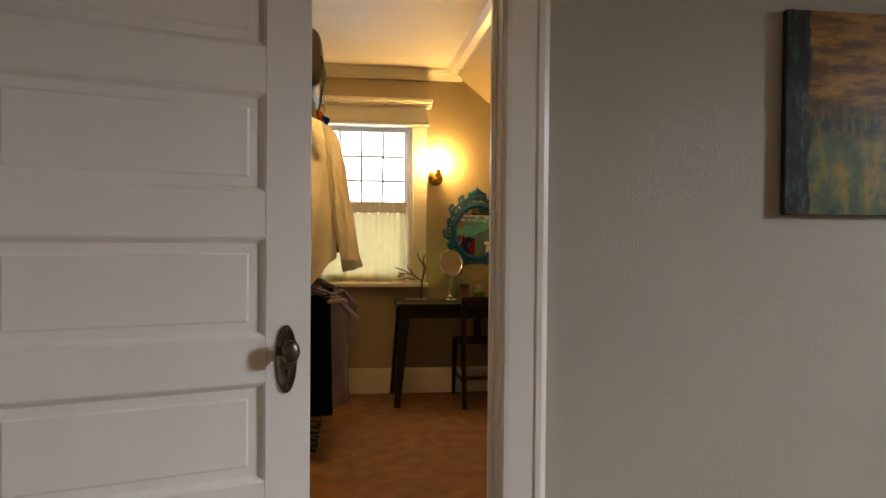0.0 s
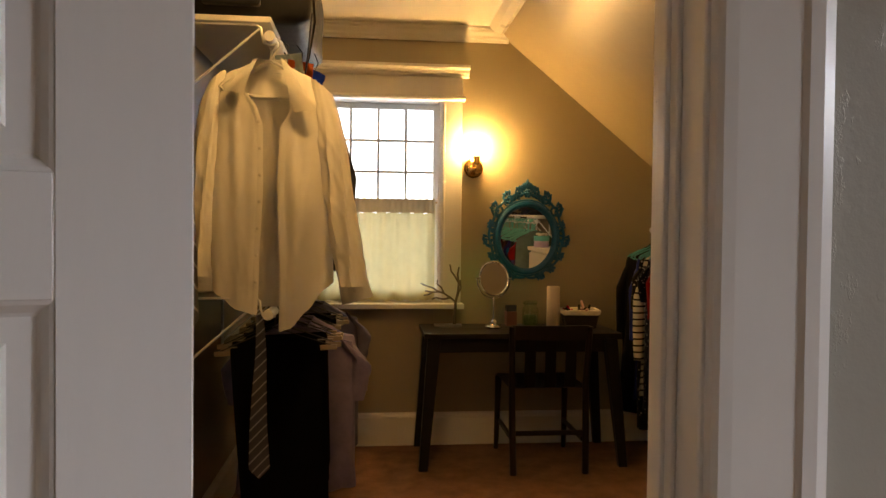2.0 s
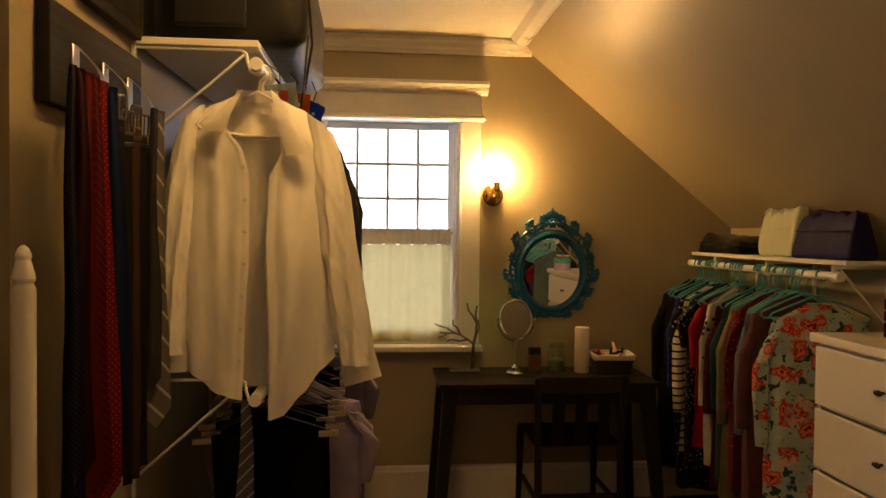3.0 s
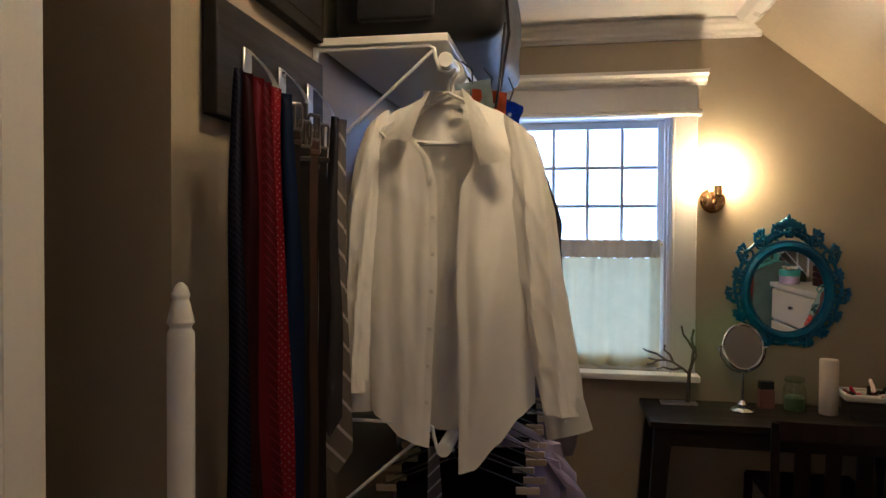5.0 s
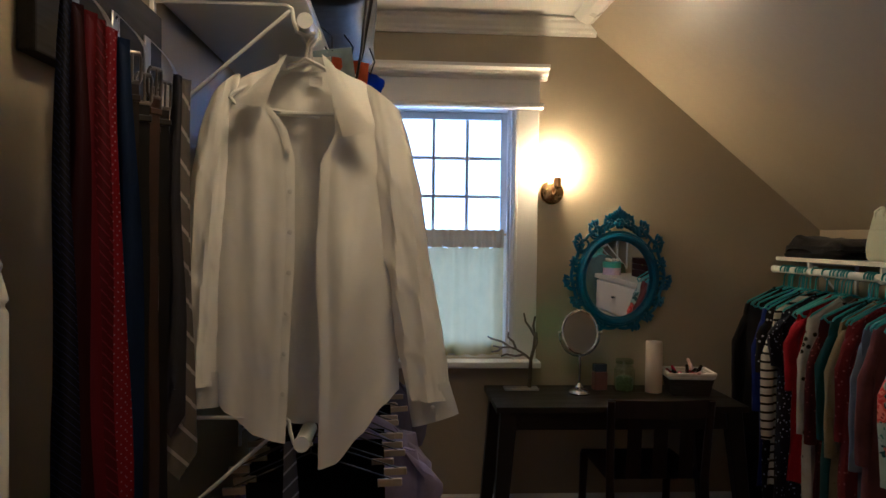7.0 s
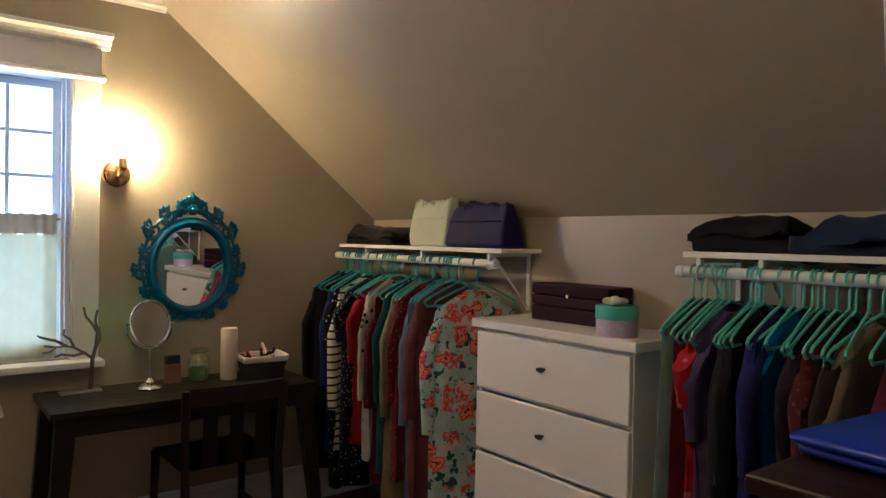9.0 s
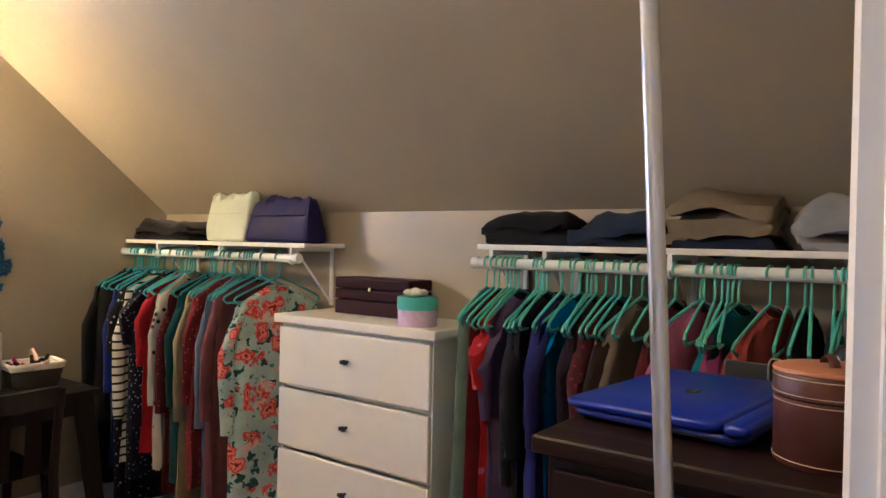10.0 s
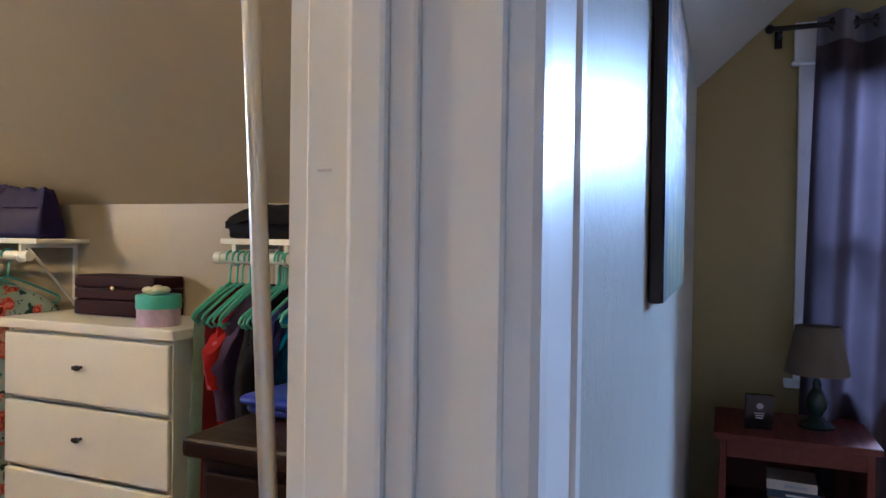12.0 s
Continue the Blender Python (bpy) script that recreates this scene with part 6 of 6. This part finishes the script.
part("loop", tube(B(), [(-0.02, -0.01, 0.172), (-0.012, -0.006, 0.185), (0.004, 0.0, 0.19), (0.018, 0.006, 0.184), (0.026, 0.01, 0.172)], 0.008, 8, 0.008, 0.4), M_LEATHER, lc, smooth=True)
bt = thing("small_bottle", "small dark glass bottle behind the leather case", "bottle", Matrix.Translation((1.32, 2.075, CZ)))
part("bottle_body", lathe(B(), [(0.026, 0), (0.028, 0.004), (0.028, 0.10), (0.02, 0.116), (0.012, 0.12), (0.012, 0.135)], 20), plain("smoked_glass", (0.02, 0.022, 0.025), 0.12), bt, smooth=True)
part("cap", lathe(B(), [(0.0145, 0.135), (0.0145, 0.165), (0.012, 0.168)], 20), M_BLACKMETAL, bt, smooth=True)

wl = thing("leather_wallet", "black leather wallet with a metal loop on the chest", "wallet", pose(1.405, 2.252, CZ, 0, 6, -8))
b = B()
box(b, -0.014, 0.014, -0.055, 0.055, 0, 0.056, 0.006, 3)
part("body", b, M_BELT[1], wl, smooth=True)
part("flap", box(B(), -0.018, -0.0135, -0.052, 0.052, 0.024, 0.058, 0.002, 2), M_BELT[1], wl)
part("loop", tube(B(), [(-0.020, -0.036, 0.012), (-0.024, -0.036, 0.060), (-0.022, -0.040, 0.070), (-0.022, -0.056, 0.070), (-0.024, -0.060, 0.060), (-0.020, -0.060, 0.012)], 0.0022, 6), M_STEEL, wl, "bent silver wire loop", True)

# ---- standing pole ----
po = thing("tension_pole", "white metal pole standing from floor to ceiling", "pole", Matrix.Translation((0.70, 2.137, 0)))
M_POLE = plain("pearl_white_metal", (0.58, 0.58, 0.60), 0.3, 0.75, 0.03, bstr=0.02)
part("tube", tube(B(), [(0, 0, 0.02), (0.0, 0.136, 2.48)], 0.0105, 18), M_POLE, po, smooth=True)
part("foot", lathe(B(), [(0.022, 0), (0.022, 0.012), (0.014, 0.03)], 20), plain("white_rubber", (0.6, 0.6, 0.6), 0.6), po, smooth=True)
part("foot", lathe(B(), [(0.013, 2.47), (0.02, 2.485), (0.02, 2.5)], 20, Matrix.Translation((0, 0.136, 0))), plain("white_rubber_top", (0.6, 0.6, 0.6), 0.6), po, smooth=True)

# ---- bedroom ----


def painting_material():
    m, nt, b, co = base_nodes("city_painting", 0.38, 0.0, 0.0, 0.3)
    sep = nt.nodes.new("ShaderNodeSeparateXYZ")
    nt.links.new(co, sep.inputs[0])
    def zone(out, lo, hi, a, c):
        mr = nt.nodes.new("ShaderNodeMapRange")
        mr.inputs[1].default_value, mr.inputs[2].default_value = lo, hi
        nt.links.new(out, mr.inputs[0])
        return mix(nt, mr.outputs[0], a, c)
    skyc = ramp(nt, noise_tex(nt, co, 5, 6, 0.65, (1, 1, 4)), [(0.30, C("20180f")), (0.45, C("6b5030")), (0.58, C("a8854a")), (0.75, C("c8a460"))])
    town = ramp(nt, noise_tex(nt, co, 16, 6, 0.7, (2.2, 1, 0.7)), [(0.3, C("14181c")), (0.45, C("2a3a34")), (0.55, C("5a5c40")), (0.68, C("8a7040")), (0.8, C("a8492c"))])
    water = ramp(nt, noise_tex(nt, co, 8, 6, 0.65, (1.6, 1, 1)), [(0.3, C("2a3c38")), (0.48, C("566a50")), (0.6, C("8a8048")), (0.78, C("b09a58"))])
    trunk = ramp(nt, noise_tex(nt, co, 14, 6, 0.7, (2.5, 1, 0.8)), [(0.35, C("0c0c10")), (0.5, C("1c2430")), (0.62, C("3a5a58")), (0.72, C("8a6a30")), (0.82, C("b0502c"))])
    z, x = sep.outputs[2], sep.outputs[0]
    c = zone(z, -0.02, 0.05, town, skyc)
    c = zone(z, -0.09, -0.05, water, c)
    edge = nt.nodes.new("ShaderNodeMath")
    edge.operation = "MULTIPLY_ADD"
    nt.links.new(noise_tex(nt, co, 9, 3, 0.6), edge.inputs[0])
    edge.inputs[1].default_value = 0.05
    nt.links.new(x, edge.inputs[2])
    c = zone(edge.outputs[0], -0.232, -0.222, trunk, c)
    c = mix(nt, 1.0, c, (0.92, 0.82, 0.66), "MULTIPLY")
    nt.links.new(c, b.inputs["Base Color"])
    bump(nt, b, noise_tex(nt, co, 60, 4, 0.7), 0.15, 0.002)
    return m


pic = thing("city_painting", "unframed painted canvas of a hazy city by water", "painting", Matrix.Translation((1.60, 1.815, 1.58)))
part("canvas", box(B(), -0.325, 0.325, -0.0025, 0.0, -0.298, 0.303, 0.0005), painting_material(), pic)
part("stretcher", box(B(), -0.326, 0.326, 0.0, 0.022, -0.299, 0.304, 0.002), plain("dark_canvas_edge", (0.03, 0.018, 0.014), 0.6, var=0.3), pic)

bw = tagged(thing("window_2", "white-cased bedroom window behind a curtain", "window"), kind="structure")
b = B()
for y0, y1 in ((1.315, 1.44), (-0.32, -0.195)):
    box(b, 3.275, 3.30, y0, y1, 0.80, 2.14, 0.003)
box(b, 3.268, 3.30, -0.34, 1.46, 2.14, 2.30, 0.003), box(b, 3.255, 3.30, -0.35, 1.47, 2.125, 2.14, 0.003)
box(b, 3.277, 3.30, -0.29, 1.41, 0.70, 0.79, 0.003)
part("casing", b, M_TRIM, bw)
part("window_sill", box(B(), 3.235, 3.40, -0.36, 1.475, 0.79, 0.82, 0.005, 2), M_TRIM, bw)
b = B()
for y0, y1, z0, z1 in ((-0.20, -0.16, 0.82, 2.12), (0.54, 0.58, 0.82, 2.12), (1.28, 1.32, 0.82, 2.12), (-0.16, 1.28, 0.82, 0.88), (-0.16, 1.28, 2.07, 2.12), (-0.16, 1.28, 1.44, 1.49)):
    box(b, 3.34, 3.375, y0, y1, z0, z1, 0.003)
part("window_frame", b, M_TRIM, bw)
for z0, z1 in ((0.885, 1.435), (1.495, 2.065)):
    for y0, y1 in ((-0.155, 0.535), (0.585, 1.275)):
        p = part("pane", box(B(), 3.356, 3.359, y0, y1, z0, z1), M_GLASS, bw)
        p.visible_shadow = False
cl = thing("bedroom_curtain", "mauve grey grommet curtain on a dark metal rod", "curtain", Matrix.Translation((3.17, 1.0, 2.255)))
M_DRAPE = cloth("mauve_drape", C("433a40"), "plain", C("433a40"), 20, 0.85, 500, 0.1, 0.05, trans=0.12)
M_DRAPEHEAD = cloth("pale_drape_head", C("6c6872"), "plain", C("6c6872"), 20, 0.85, 500, 0.06, 0.2)
def drape(u, v0, v1, v):
    z = 0.045 - 2.22 * (v0 + (v1 - v0) * v)
    return Vector((0.045 * math.sin(u * 6 * math.pi + 0.9), 0.385 - 0.45 * u + 0.06 * (0.045 - z) * 0.4, z))
part("cloth", sheet(B(), lambda u, v: drape(u, 0.052, 1.0, v), 110, 16), M_DRAPE, cl, smooth=True)
part("header", sheet(B(), lambda u, v: drape(u, 0.0, 0.052, v), 110, 3), M_DRAPEHEAD, cl, "paler curtain heading band", True)
b = B()
tube(b, [(0, -0.9, 0), (0, 0.55, 0)], 0.011, 12)
bmesh.ops.create_icosphere(b, subdivisions=2, radius=0.02, matrix=Matrix.Translation((0, 0.56, 0)))
tube(b, [(0.125, 0.52, -0.01), (0.0, 0.52, -0.012)], 0.008, 8)
box(b, 0.118, 0.128, 0.505, 0.535, -0.05, 0.04, 0.002)
part("curtain_rod", b, M_BLACKMETAL, cl, "dark metal curtain rod", True)
for k in range(6):
    part("grommet", tube(B(), [(0.0, 0.385 - 0.45 * (k + 0.7) / 6.0 + 0.022 * math.cos(a) * 0.6, 0.022 * math.sin(a)) for a in [2 * math.pi * q / 20 for q in range(21)]], 0.004, 6), M_BLACKMETAL, cl, smooth=True)

nt_ = thing("nightstand", "red cherry wood nightstand with an open shelf", "nightstand", Matrix.Translation((3.0, 1.47, 0)))
part("top", box(B(), -0.22, 0.22, -0.27, 0.27, 0.665, 0.69, 0.005, 2), M_NIGHT, nt_)
b = B()
box(b, -0.20, 0.20, -0.25, -0.225, 0, 0.665, 0.002), box(b, -0.20, 0.20, 0.225, 0.25, 0, 0.665, 0.002), box(b, 0.185, 0.20, -0.225, 0.225, 0.08, 0.665)
part("side_panel", b, M_NIGHT, nt_)
part("shelf", box(B(), -0.195, 0.185, -0.225, 0.225, 0.35, 0.37, 0.002), M_NIGHT, nt_)
part("rail", box(B(), -0.20, -0.185, -0.225, 0.225, 0.60, 0.665, 0.002), M_NIGHT, nt_)
z = 0.37
for i, (c1, h, w, lab) in enumerate(((C("8c8478"), 0.032, 0.20, "pale grey book"), (C("5c1c20"), 0.026, 0.21, "dark red book"), (C("9a6a28"), 0.03, 0.19, "ochre and navy book"), (C("24344c"), 0.028, 0.18, "navy blue book"), (C("b4aea4"), 0.036, 0.165, "off-white book"))):
    t = thing("book", lab + " stacked on the nightstand shelf", "book", pose(2.91, 1.43 + 0.01 * i, z, 0, 0, random.uniform(-5, 5)), "stacked books")
    part("cover", box(B(), -0.075, 0.075, -w / 2, w / 2, 0, h, 0.003, 2), plain("book_cover_%d" % i, c1, 0.45, var=0.15), t)
    part("title", box(B(), -0.0762, -0.0752, -w * 0.3, w * 0.15, h * 0.35, h * 0.6), plain("book_print_%d" % i, tuple(0.75 - x for x in c1), 0.5), t)
    z += h + 0.001
tl = thing("table_lamp", "unlit table lamp with a beige shade and glass base", "lamp", Matrix.Translation((3.02, 1.38, 0.69)))
part("base", lathe(B(), [(0.062, 0), (0.064, 0.01), (0.05, 0.022), (0.03, 0.03), (0.022, 0.045), (0.036, 0.075), (0.04, 0.10), (0.028, 0.13), (0.014, 0.15), (0.018, 0.165), (0.01, 0.18), (0.008, 0.22)], 28), plain("dark_green_glass", (0.015, 0.03, 0.027), 0.1), tl, smooth=True)
part("shade", lathe(B(), [(0.113, 0.205), (0.078, 0.385), (0.076, 0.385), (0.111, 0.205)], 36, close=False), cloth("beige_linen_shade", C("74695c"), "plain", C("74695c"), 20, 0.9, 600, 0.06, trans=0.2), tl, smooth=True)
cf = thing("photo_stand", "small black standing frame with a pale mark", "frame", pose(2.90, 1.585, 0.69, 0, -8, 8))
part("frame", box(B(), -0.008, 0.012, -0.05, 0.05, 0, 0.135, 0.004, 2), plain("black_gloss", (0.012, 0.012, 0.014), 0.25), cf)
b = B()
lathe(b, [(0.012, 0), (0.012, 0.001)], 16, Matrix.Translation((-0.009, 0.0, 0.092)) @ pose(0, 0, 0, 0, -90))
for k in range(3):
    box(b, -0.0095, -0.0082, -0.018 + 0.003 * k, 0.018 - 0.003 * k, 0.062 - 0.009 * k, 0.066 - 0.009 * k)
part("print", b, plain("pale_print", (0.6, 0.6, 0.6), 0.5), cf)

# ---- outdoors ----
setting("ground", box(B(), -400, 400, -400, 400, -3.3, -3.0), plain("lawn", (0.07, 0.10, 0.04), 0.9, var=0.3, scale=0.3), "grass lawn far below the windows", "ground")
setting("backdrop", box(B(), -9, 9, 12.0, 12.1, -2.9, 14), M_OUTSIDE, "bright white overcast distance outside the window", "backdrop")

# ---- ceiling lights: unseen, added as warm fill ----
for x, y, opal in ((0.05, 3.10, M_OPAL[0]), (0.9, -0.7, M_OPAL[1])):
    t = thing("fill_ceiling_light", "unseen round flush ceiling light added as warm fill", "lamp", Matrix.Translation((x, y, 2.5)), "ceiling lights")
    part("canopy", lathe(B(), [(0.13, -0.022), (0.135, -0.018), (0.135, -0.002)], 32), M_BRASS, t, smooth=True)
    part("diffuser", lathe(B(), [(0.004, -0.085), (0.06, -0.078), (0.10, -0.058), (0.12, -0.024)], 32), opal, t, smooth=True)
